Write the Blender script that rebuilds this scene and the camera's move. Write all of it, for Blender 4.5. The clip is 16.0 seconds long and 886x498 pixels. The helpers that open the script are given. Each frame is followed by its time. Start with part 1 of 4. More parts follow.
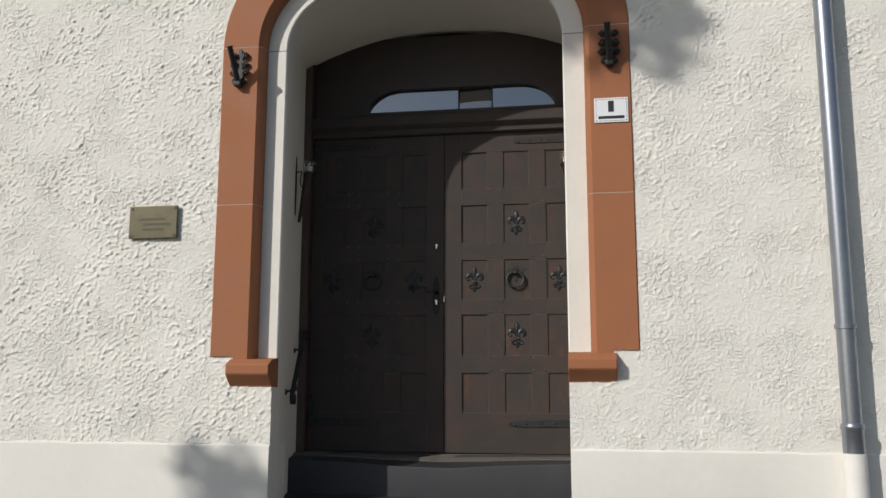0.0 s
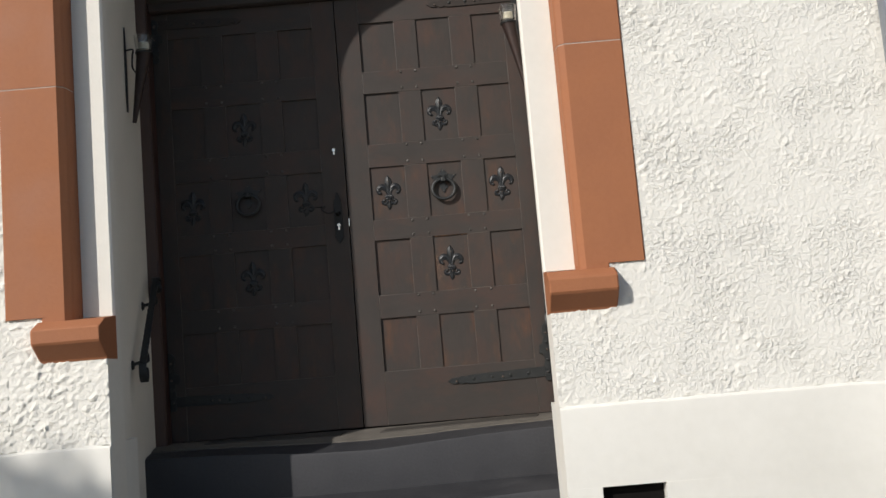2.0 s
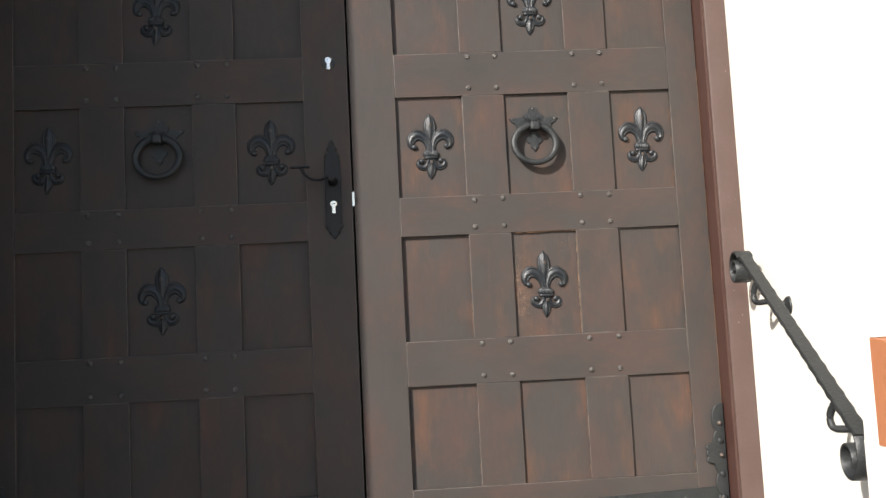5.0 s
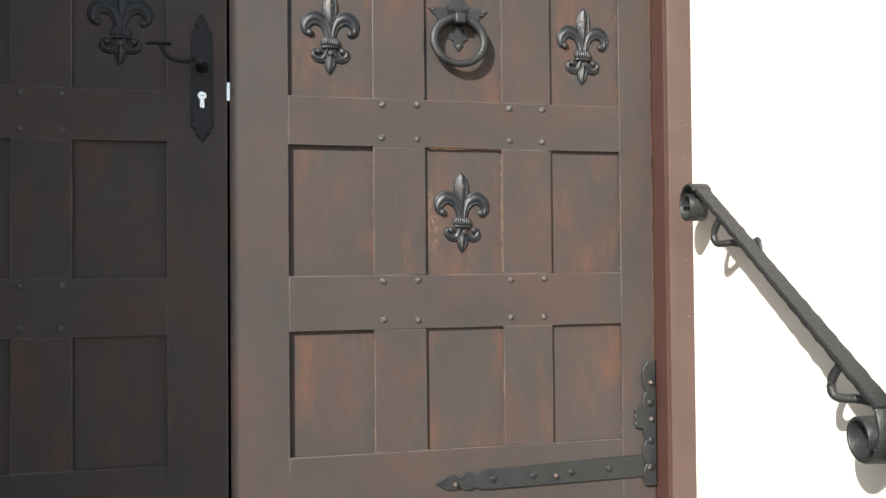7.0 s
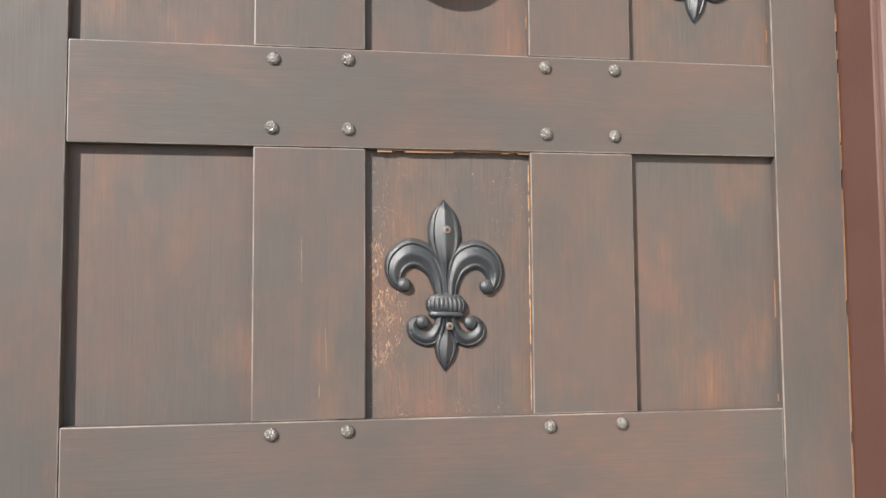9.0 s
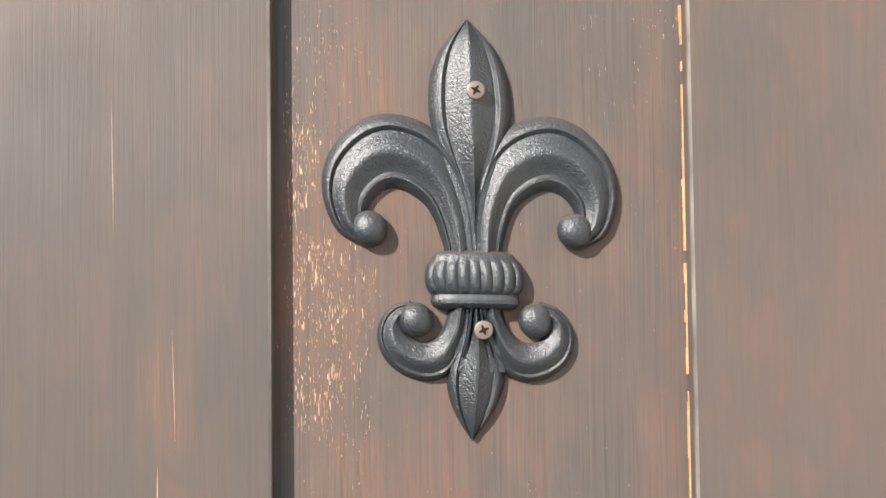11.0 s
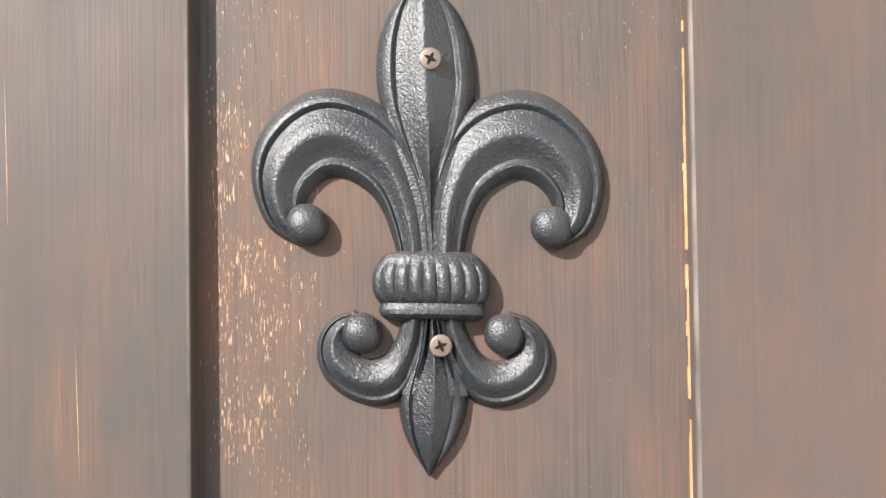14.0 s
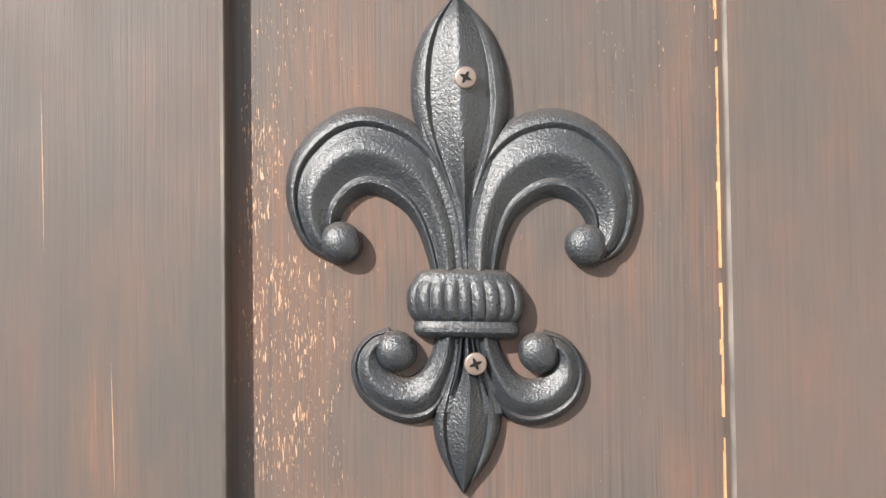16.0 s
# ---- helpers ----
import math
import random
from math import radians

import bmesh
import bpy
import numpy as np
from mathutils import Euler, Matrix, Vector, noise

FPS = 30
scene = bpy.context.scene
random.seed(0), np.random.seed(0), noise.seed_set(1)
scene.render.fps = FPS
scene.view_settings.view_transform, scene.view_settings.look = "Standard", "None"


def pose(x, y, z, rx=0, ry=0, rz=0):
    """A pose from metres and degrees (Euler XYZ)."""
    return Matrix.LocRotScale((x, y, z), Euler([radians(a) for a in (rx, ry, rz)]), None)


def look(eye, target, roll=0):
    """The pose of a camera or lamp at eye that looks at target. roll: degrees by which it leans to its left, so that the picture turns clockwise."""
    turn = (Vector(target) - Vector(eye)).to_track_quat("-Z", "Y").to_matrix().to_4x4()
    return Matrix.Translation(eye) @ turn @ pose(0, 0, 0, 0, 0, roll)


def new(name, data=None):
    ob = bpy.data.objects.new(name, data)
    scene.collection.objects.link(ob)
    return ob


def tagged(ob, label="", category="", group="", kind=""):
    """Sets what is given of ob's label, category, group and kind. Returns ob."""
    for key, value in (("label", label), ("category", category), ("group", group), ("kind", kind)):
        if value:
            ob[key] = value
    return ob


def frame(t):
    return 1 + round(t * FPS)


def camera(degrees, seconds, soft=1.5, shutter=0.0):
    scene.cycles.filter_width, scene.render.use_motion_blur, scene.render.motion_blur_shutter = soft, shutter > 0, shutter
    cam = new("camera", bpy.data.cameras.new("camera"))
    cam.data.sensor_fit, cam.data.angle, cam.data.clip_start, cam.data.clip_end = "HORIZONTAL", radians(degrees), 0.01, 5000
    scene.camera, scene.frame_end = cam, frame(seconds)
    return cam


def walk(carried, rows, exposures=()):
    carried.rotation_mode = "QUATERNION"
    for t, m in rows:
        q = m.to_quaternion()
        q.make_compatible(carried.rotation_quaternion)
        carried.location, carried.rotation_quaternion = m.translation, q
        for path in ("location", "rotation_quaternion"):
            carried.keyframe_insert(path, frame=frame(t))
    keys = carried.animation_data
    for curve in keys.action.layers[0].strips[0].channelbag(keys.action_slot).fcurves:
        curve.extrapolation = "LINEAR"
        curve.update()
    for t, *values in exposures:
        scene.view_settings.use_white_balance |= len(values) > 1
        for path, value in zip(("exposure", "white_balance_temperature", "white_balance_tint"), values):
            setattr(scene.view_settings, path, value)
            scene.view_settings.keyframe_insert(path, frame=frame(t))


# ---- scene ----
cam = camera(56.0, 16.0)
PATH = [
    (0.0, 0.847, -5.362, 0.491, 98.828, -0.099, 9.037),
    (0.5, 0.778, -5.115, 0.441, 98.370, -0.594, 5.687),
    (1.0, 0.701, -4.731, 0.484, 97.672, 0.595, 4.623),
    (1.5, 0.540, -4.389, 0.486, 96.908, 3.971, 3.454),
    (2.0, 0.433, -3.975, 0.436, 95.731, 4.776, 0.392),
    (2.5, 0.388, -3.611, 0.447, 98.105, 4.752, -2.973),
    (3.0, 0.307, -3.203, 0.496, 95.901, 4.775, -10.162),
    (3.5, 0.230, -2.777, 0.575, 95.351, 4.082, -5.904),
    (3.7, 0.140, -2.644, 0.592, 95.608, 3.682, -2.346),
    (5.8, 0.032, -1.831, 0.744, 92.350, 0.200, -6.775),
    (6.0, 0.008, -1.776, 0.752, 89.943, -0.400, -9.702),
    (6.5, 0.083, -1.755, 0.678, 91.146, -0.400, -10.003),
    (7.0, 0.047, -1.687, 0.659, 91.003, 0.500, -12.790),
    (7.5, 0.128, -1.438, 0.677, 91.376, 0.300, -12.708),
    (8.0, 0.223, -1.191, 0.708, 93.010, 0.499, -11.413),
    (8.5, 0.295, -0.989, 0.725, 93.757, 0.399, -10.225),
    (9.0, 0.346, -0.812, 0.746, 93.814, 0.399, -8.680),
    (9.5, 0.384, -0.663, 0.736, 93.125, 0.699, -6.489),
    (9.7, 0.390, -0.604, 0.729, 93.067, 0.899, -6.739),
    (11.8, 0.474, -0.275, 0.754, 91.441, 0.820, 0.839),
    (12.0, 0.475, -0.275, 0.752, 91.519, 0.887, 1.053),
    (12.5, 0.474, -0.274, 0.747, 91.636, 0.862, 0.802),
    (13.0, 0.476, -0.274, 0.746, 91.454, 0.822, 0.694),
    (13.5, 0.476, -0.274, 0.747, 91.402, 0.791, 0.697),
    (14.0, 0.483, -0.274, 0.751, 91.208, 0.836, 1.009),
    (14.5, 0.480, -0.274, 0.755, 91.244, 0.868, 1.150),
    (15.0, 0.477, -0.274, 0.753, 91.446, 0.828, 1.127),
    (15.5, 0.474, -0.275, 0.753, 91.478, 0.761, 1.064),
    (16.0, 0.472, -0.275, 0.756, 91.460, 0.755, 1.115),
]
walk(cam, [(t, pose(*p)) for t, *p in PATH],
     exposures=[(0.0, -0.13), (0.5, -0.06), (1.0, -0.04), (2.0, 0.16), (2.5, 0.19), (3.0, 0.06), (3.7, 0.08), (5.8, 1.9), (6.0, 1.9), (6.5, 1.69), (7.0, 1.41), (7.5, 1.34), (8.0, 1.52), (8.5, 1.73), (9.0, 1.96), (9.7, 2.06), (12.0, 2.22), (16.0, 2.22)])

# ---- light ----
SUN_WAY = Vector((0.96, 1.0, -0.85)).normalized()
world = bpy.data.worlds.new("sky")
scene.world = world
world.use_nodes = True
wn = world.node_tree
sky = wn.nodes.new("ShaderNodeTexSky")
sky.sky_type = "NISHITA"
sky.sun_disc = False
sky.sun_elevation = math.asin(-SUN_WAY.z)
sky.sun_rotation = math.atan2(-SUN_WAY.x, -SUN_WAY.y)
wn.links.new(sky.outputs[0], wn.nodes["Background"].inputs[0])
wn.nodes["Background"].inputs[1].default_value = 0.085
sun = new("sun", bpy.data.lights.new("sun", "SUN"))
sun.data.energy = 3.5
sun.data.angle = radians(0.55)
sun.data.color = (1.0, 0.955, 0.9)
sun.matrix_world = look(-SUN_WAY * 20, (0, 0, 0))


# ---- materials ----
class Mat:
    """A small builder for node materials."""

    def __init__(self, name, rough=0.6, metal=0.0, spec=0.5):
        self.m = bpy.data.materials.new(name)
        self.m.use_nodes = True
        self.t = self.m.node_tree
        self.b = self.t.nodes["Principled BSDF"]
        self.b.inputs["Roughness"].default_value = rough
        self.b.inputs["Metallic"].default_value = metal
        self.b.inputs["Specular IOR Level"].default_value = spec
        self.pos = self.t.nodes.new("ShaderNodeNewGeometry").outputs["Position"]

    def put(self, value, socket):
        if hasattr(value, "links"):
            self.t.links.new(value, socket)
        else:
            socket.default_value = value

    def scaled(self, sx, sy, sz, shift=None):
        n = self.t.nodes.new("ShaderNodeMapping")
        self.put(self.pos, n.inputs["Vector"])
        n.inputs["Scale"].default_value = (sx, sy, sz)
        if shift is not None:
            self.put(shift, n.inputs["Location"])
        return n.outputs[0]

    def piece_shift(self, amount=7.0):
        n = self.t.nodes.new("ShaderNodeObjectInfo")
        return self.math("MULTIPLY", n.outputs["Random"], amount)

    def noise(self, vec, scale=1.0, detail=3.0, rough=0.55):
        n = self.t.nodes.new("ShaderNodeTexNoise")
        self.put(vec, n.inputs["Vector"])
        n.inputs["Scale"].default_value = scale
        n.inputs["Detail"].default_value = detail
        n.inputs["Roughness"].default_value = rough
        return n.outputs["Fac"]

    def ramp(self, fac, lo, hi, a=0.0, b=1.0):
        n = self.t.nodes.new("ShaderNodeMapRange")
        self.put(fac, n.inputs["Value"])
        for k, v in (("From Min", lo), ("From Max", hi), ("To Min", a), ("To Max", b)):
            n.inputs[k].default_value = v
        return n.outputs[0]

    def math(self, op, a, b):
        n = self.t.nodes.new("ShaderNodeMath")
        n.operation = op
        self.put(a, n.inputs[0])
        self.put(b, n.inputs[1])
        return n.outputs[0]

    def mix(self, fac, a, b):
        n = self.t.nodes.new("ShaderNodeMix")
        n.data_type = "RGBA"
        self.put(fac, n.inputs[0])
        self.put(a if hasattr(a, "links") else (*a, 1), n.inputs[6])
        self.put(b if hasattr(b, "links") else (*b, 1), n.inputs[7])
        return n.outputs[2]

    def color(self, c):
        self.put(c if hasattr(c, "links") else (*c, 1), self.b.inputs["Base Color"])
        return self

    def bump(self, height, depth, strength=1.0):
        n = self.t.nodes.new("ShaderNodeBump")
        n.inputs["Strength"].default_value = strength
        n.inputs["Distance"].default_value = depth
        self.put(height, n.inputs["Height"])
        self.put(n.outputs[0], self.b.inputs["Normal"])
        return self


def wood(name, along, worn, base=(0.0503, 0.043, 0.0392), glow=(0.142, 0.062, 0.032), flecks=0.0, grain=0.55):
    """Dark glazed softwood; along: the grain's axis, worn: how much rubbed orange shows, flecks: bare chips."""
    m = Mat(name, 0.55, 0.0, 0.2)
    sh = m.piece_shift(5.0)
    wob = m.noise(m.scaled(16, 9, 5, sh) if along == "z" else m.scaled(5, 9, 16, sh), 1.0, 2)

    def grained(across, length, detail=3, rough=0.55, sway=0.0):
        v = (across, 9, length) if along == "z" else (length, 9, across)
        at = m.math("ADD", sh, m.math("MULTIPLY", wob, sway)) if sway else sh
        return m.noise(m.scaled(*v, at), 1.0, detail, rough)

    rings, fine, hair = grained(230, 2.4, 4, 0.68, 3.0), grained(1250, 13, 3, 0.6, 8.0), grained(1050, 17, 2, 0.5, 4.0)
    cloud, brush, tint = grained(15, 5.5, 3, 0.5), grained(330, 14, 4, 0.72, 2.0), grained(10, 6.0, 2, 0.5)
    blotch, cool = grained(48, 22, 3, 0.6), grained(7, 5.0, 3, 0.55)
    tone = m.mix(m.ramp(cool, 0.32, 0.68), tuple(c * k for c, k in zip(base, (0.88, 0.92, 0.92))), tuple(c * 1.08 for c in base))
    tone = m.mix(m.math("MULTIPLY", m.ramp(rings, 0.3, 0.7), 0.35), tone, tuple(c * 1.1 for c in base))
    tone = m.mix(m.math("MULTIPLY", m.ramp(fine, 0.42, 0.74), m.ramp(blotch, 0.35, 0.65, 0.3 * grain ** 1.6, 0.95 * grain ** 1.6)), tone, tuple(c * 1.4 for c in base))
    tone = m.mix(m.math("MULTIPLY", m.ramp(fine, 0.46, 0.3), 0.65 * grain ** 1.6), tone, tuple(c * 0.7 for c in base))
    pink = m.math("MULTIPLY", m.ramp(tint, 0.44, 0.68), m.ramp(brush, 0.25, 0.7, 0.6, 1.0))
    tone = m.mix(m.math("MULTIPLY", pink, 0.52), tone, (base[0] * 1.58, base[1] * 1.1, base[2] * 0.98))
    mottle = m.math("MULTIPLY", m.ramp(grained(75, 38, 3, 0.6), 0.5, 0.68), m.ramp(brush, 0.36, 0.64, 0.25, 1.0))
    tone = m.mix(m.math("MULTIPLY", mottle, m.ramp(tint, 0.36, 0.6, 0.08, 0.46)), tone, (base[0] * 1.75, base[1] * 1.12, base[2] * 0.98))
    patch = m.ramp(m.math("ADD", m.math("MULTIPLY", cloud, 0.82), m.math("MULTIPLY", blotch, 0.18)), 0.6 - 0.26 * worn, 0.84 - 0.26 * worn)
    patch = m.math("MULTIPLY", patch, m.ramp(brush, 0.34, 0.62, 0.32, 1.0))
    col = m.mix(m.math("MULTIPLY", patch, min(0.9, 0.3 + worn)), tone, glow)
    thin = m.math("MULTIPLY", m.ramp(hair, 0.57, 0.69), m.math("MULTIPLY", m.ramp(patch, 0.1, 0.6, 0.15, 1.0), m.ramp(blotch, 0.44, 0.64, 0.02, 0.1 + 0.6 * worn)))
    col = m.mix(thin, col, (0.2, 0.11, 0.066))
    rise = m.math("ADD", rings, m.math("MULTIPLY", fine, 0.5))
    if flecks:
        chip = m.noise(m.scaled(1700, 100, 235, sh), 1.0, 4, 0.65)
        zone = m.noise(m.scaled(90, 5, 42, sh), 1.0, 3, 0.6)
        near = m.t.nodes.new("ShaderNodeSeparateXYZ")
        m.put(m.pos, near.inputs[0])
        px, pz = near.outputs[0], near.outputs[2]
        area = m.math("MULTIPLY", m.ramp(px, 0.447, 0.422), m.ramp(px, 0.394, 0.4))
        area = m.math("MULTIPLY", area, m.ramp(pz, 0.665, 0.70, 0.35, 1.0))
        area = m.math("MULTIPLY", area, m.ramp(pz, 0.86, 0.76, 0.45, 1.0))
        corner = m.math("MULTIPLY", m.ramp(px, 0.5, 0.53), m.ramp(pz, 0.80, 0.83, 0.0, 0.4))
        foot = m.ramp(pz, 0.664, 0.646, 0.0, 0.55)
        area = m.math("MAXIMUM", m.math("MAXIMUM", area, foot), corner)
        area = m.math("MULTIPLY", area, m.ramp(zone, 0.34, 0.6, 0.35, 1.0))
        area = m.math("MAXIMUM", area, m.ramp(zone, 0.6, 0.75, 0.0, 0.4))
        lim = m.math("ADD", chip, m.math("MULTIPLY", area, 0.172))
        col = m.mix(m.ramp(lim, 0.68, 0.71, 0.0, 0.55), col, (0.03, 0.022, 0.017))
        bare = m.ramp(lim, 0.708, 0.74, 0.0, 0.9)
        col = m.mix(bare, col, m.mix(m.ramp(fine, 0.4, 0.62), (0.37, 0.25, 0.17), (0.19, 0.11, 0.065)))
        rise = m.math("SUBTRACT", rise, m.math("MULTIPLY", bare, 1.2))
    m.color(col)
    m.put(m.ramp(blotch, 0.3, 0.7, 0.64, 0.52), m.b.inputs["Roughness"])
    return m.bump(rise, 0.0003, 0.6).m


def spotted(name, a, b, scale, rough, metal=0.0, depth=0.0, fine=None, spec=0.5, lo=0.3, hi=0.7):
    m = Mat(name, rough, metal, spec)
    n = m.noise(m.scaled(scale, scale, scale), 1.0, 4)
    f = m.noise(m.scaled(*(fine or (scale * 9,) * 3)), 1.0, 3)
    m.color(m.mix(m.ramp(m.math("ADD", m.math("MULTIPLY", n, 0.7), m.math("MULTIPLY", f, 0.3)), lo, hi), a, b))
    m.put(m.ramp(n, 0.3, 0.7, rough * 0.85, min(1.0, rough * 1.15)), m.b.inputs["Roughness"])
    if depth:
        m.bump(f, depth)
    return m.m


STILE = wood("glazed_wood_upright", "z", 0.02, grain=0.45)
RAIL = wood("glazed_wood_level", "x", 0.06, grain=0.4)
MUNTIN = wood("glazed_wood_muntin", "z", 0.2, grain=0.52)
PANEL = wood("glazed_wood_panel", "z", 0.38, grain=0.66)
PANEL_SOUND = wood("glazed_wood_panel_sheltered", "z", 0.2, grain=0.6)
PANEL_FLECKED = wood("glazed_wood_panel_flaked", "z", 0.32, flecks=1.0, grain=1.0)
# pale bevel colour: painted highlight where edges catch light, mixed with rubbed glaze
EDGE = spotted("rubbed_edge_with_painted_highlight", (0.05, 0.043, 0.039), (0.15, 0.125, 0.108), 9, 0.5, fine=(260, 260, 60), spec=0.38, lo=0.4, hi=0.66)
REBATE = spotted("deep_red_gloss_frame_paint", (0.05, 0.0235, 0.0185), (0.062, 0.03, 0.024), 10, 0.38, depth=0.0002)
FRAME = spotted("weathered_red_brown_frame_paint", (0.066, 0.039, 0.032), (0.082, 0.05, 0.042), 14, 0.5, depth=0.0004)
BARE = spotted("bare_chipped_wood", (0.44, 0.27, 0.13), (0.2, 0.095, 0.045), 120, 0.7)
UNDER = spotted("rubbed_brown_undercoat", (0.2, 0.095, 0.04), (0.09, 0.05, 0.03), 90, 0.6)


def cast_iron():
    """Black painted casting: fine pebbled skin, grey-brown dust on what faces up."""
    m = Mat("black_cast_iron_paint", 0.42, 0.0, 0.5)
    a, b = m.noise(m.scaled(45, 45, 45), 1.0, 3), m.noise(m.scaled(950, 950, 950), 1.0, 3, 0.6)
    geo = m.t.nodes.new("ShaderNodeNewGeometry")
    up = m.t.nodes.new("ShaderNodeSeparateXYZ")
    m.put(geo.outputs["Normal"], up.inputs[0])
    col = m.mix(m.ramp(a, 0.3, 0.7), (0.0105, 0.0126, 0.0152), (0.0165, 0.0192, 0.0225))
    dust = m.math("MULTIPLY", m.ramp(up.outputs[2], 0.35, 0.95), m.ramp(b, 0.3, 0.7, 0.35, 1.0))
    m.color(m.mix(m.math("MULTIPLY", dust, 0.5), col, (0.105, 0.085, 0.072)))
    m.put(m.ramp(b, 0.3, 0.7, 0.29, 0.46), m.b.inputs["Roughness"])
    pits = m.noise(m.scaled(430, 430, 430), 1.0, 2, 0.5)
    return m.bump(m.math("ADD", b, m.math("MULTIPLY", pits, 0.4)), 0.00046).m


IRON = cast_iron()
WROUGHT = spotted("wrought_iron_paint", (0.0135, 0.015, 0.0155), (0.025, 0.0268, 0.027), 30, 0.48, 0.0, 0.0013, (170, 170, 170), 0.42)


def dimpled_steel():
    m = Mat("dull_dimpled_steel_stud", 0.38, 0.55, 0.5)
    v = m.t.nodes.new("ShaderNodeTexVoronoi")
    m.put(m.pos, v.inputs["Vector"])
    v.inputs["Scale"].default_value = 620
    d = v.outputs["Distance"]
    m.color(m.mix(m.ramp(d, 0.1, 0.6), (0.08, 0.074, 0.068), (0.125, 0.115, 0.106)))
    return m.bump(d, 0.0011).m


STUD = dimpled_steel()
LOCK_IRON = spotted("black_lock_plate_paint", (0.0055, 0.006, 0.007), (0.009, 0.0095, 0.0105), 40, 0.5, 0.0, 0.0004, (300, 300, 300), 0.3)
PAINTED_STRAP = spotted("brown_painted_strap", (0.036, 0.03, 0.027), (0.05, 0.041, 0.037), 20, 0.65, spec=0.2)
SCREW = spotted("brown_steel_screw", (0.125, 0.095, 0.078), (0.085, 0.066, 0.055), 500, 0.45, 0.25)
# near-black that stands in for the shade inside hollows
HOLLOW_SHADE = spotted("hollow_shade_black", (0.006, 0.0055, 0.005), (0.012, 0.01, 0.009), 90, 0.9, spec=0.1)
NICKEL = spotted("nickel_lock", (0.75, 0.73, 0.7), (0.65, 0.63, 0.6), 90, 0.25, 0.9)
TERRA = spotted("terracotta_masonry_paint", (0.318, 0.119, 0.05), (0.365, 0.143, 0.063), 5, 0.75, depth=0.0012, fine=(70, 70, 70))
JOINT = spotted("pale_joint_mortar", (0.5, 0.4, 0.34), (0.42, 0.33, 0.28), 40, 0.9)
SMOOTH = spotted("smooth_white_masonry_paint", (0.74, 0.71, 0.64), (0.8, 0.77, 0.7), 3.5, 0.8, depth=0.0012, fine=(38, 38, 38))
PLINTH = spotted("white_plinth_paint", (0.7, 0.68, 0.62), (0.78, 0.76, 0.7), 2.5, 0.75, depth=0.001, fine=(22, 22, 22))
STONE = spotted("worn_slate_step", (0.02, 0.0205, 0.0245), (0.04, 0.04, 0.044), 5, 0.65, depth=0.0015, fine=(90, 90, 90))
SILL = spotted("worn_sandy_threshold", (0.085, 0.077, 0.066), (0.15, 0.135, 0.116), 12, 0.75, depth=0.0015, fine=(120, 120, 120))
MAT_STRIP = spotted("rusty_scraper_plate", (0.045, 0.042, 0.038), (0.09, 0.08, 0.07), 30, 0.6, 0.3, 0.0008)
ZINC = spotted("zinc_sheet", (0.36, 0.38, 0.42), (0.27, 0.29, 0.33), 6, 0.34, 0.85, 0.0003)
WHITE_PIPE = spotted("white_pipe_paint", (0.72, 0.7, 0.66), (0.8, 0.78, 0.73), 8, 0.5)
ENAMEL = spotted("white_enamel", (0.78, 0.79, 0.8), (0.84, 0.85, 0.86), 9, 0.2)
ENAMEL_INK = spotted("black_enamel_ink", (0.025, 0.025, 0.03), (0.035, 0.035, 0.04), 9, 0.3)
COPPER = spotted("brown_coppered_iron", (0.052, 0.03, 0.025), (0.03, 0.021, 0.019), 30, 0.45, 0.35, 0.0006, (140, 140, 140))
BRASS = spotted("tarnished_brass", (0.13, 0.118, 0.075), (0.09, 0.083, 0.056), 14, 0.45, 0.75, 0.0002, (3, 200, 200))
BRASS_INK = spotted("engraved_dark", (0.07, 0.06, 0.045), (0.09, 0.08, 0.06), 30, 0.6, 0.3)
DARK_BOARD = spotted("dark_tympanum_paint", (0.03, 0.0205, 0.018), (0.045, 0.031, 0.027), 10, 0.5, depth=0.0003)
BARK = spotted("grey_bark", (0.12, 0.1, 0.08), (0.2, 0.17, 0.14), 6, 0.9)
LEAF = spotted("green_leaf", (0.05, 0.1, 0.03), (0.08, 0.14, 0.04), 3, 0.6)
ASPHALT = spotted("pavement", (0.055, 0.054, 0.052), (0.085, 0.083, 0.08), 0.9, 0.85, depth=0.003, fine=(40, 40, 40))


def plaster():
    m = Mat("white_roughcast", 0.85, 0.0, 0.25)
    n = m.noise(m.scaled(2.2, 2.2, 2.2), 1.0, 3)
    area = m.noise(m.scaled(5.5, 5.5, 5.5), 1.0, 4, 0.6)
    lean = m.t.nodes.new("ShaderNodeMapping")
    m.put(m.pos, lean.inputs["Vector"])
    lean.inputs["Rotation"].default_value = (0, radians(-62), 0)
    lean.inputs["Scale"].default_value = (18, 30, 42)
    drags = m.noise(lean.outputs[0], 1.0, 3, 0.55)
    crumbs = m.noise(m.scaled(78, 78, 78), 1.0, 4, 0.6)
    for link in crumbs.node.inputs["Distortion"], drags.node.inputs["Distortion"]:
        link.default_value = 0.35
    grit = m.noise(m.scaled(260, 260, 260), 1.0, 3)
    m.color(m.mix(m.ramp(n, 0.3, 0.7), (0.775, 0.755, 0.69), (0.835, 0.815, 0.75)))
    h = m.math("MULTIPLY", m.ramp(crumbs, 0.4, 0.72), m.ramp(area, 0.42, 0.64, 0.24, 0.78))
    h = m.math("ADD", h, m.math("MULTIPLY", m.ramp(drags, 0.5, 0.72), m.ramp(area, 0.42, 0.62, 0.08, 0.32)))
    h = m.math("ADD", h, m.math("MULTIPLY", grit, 0.16))
    return m.bump(h, 0.005).m


ROUGHCAST = plaster()


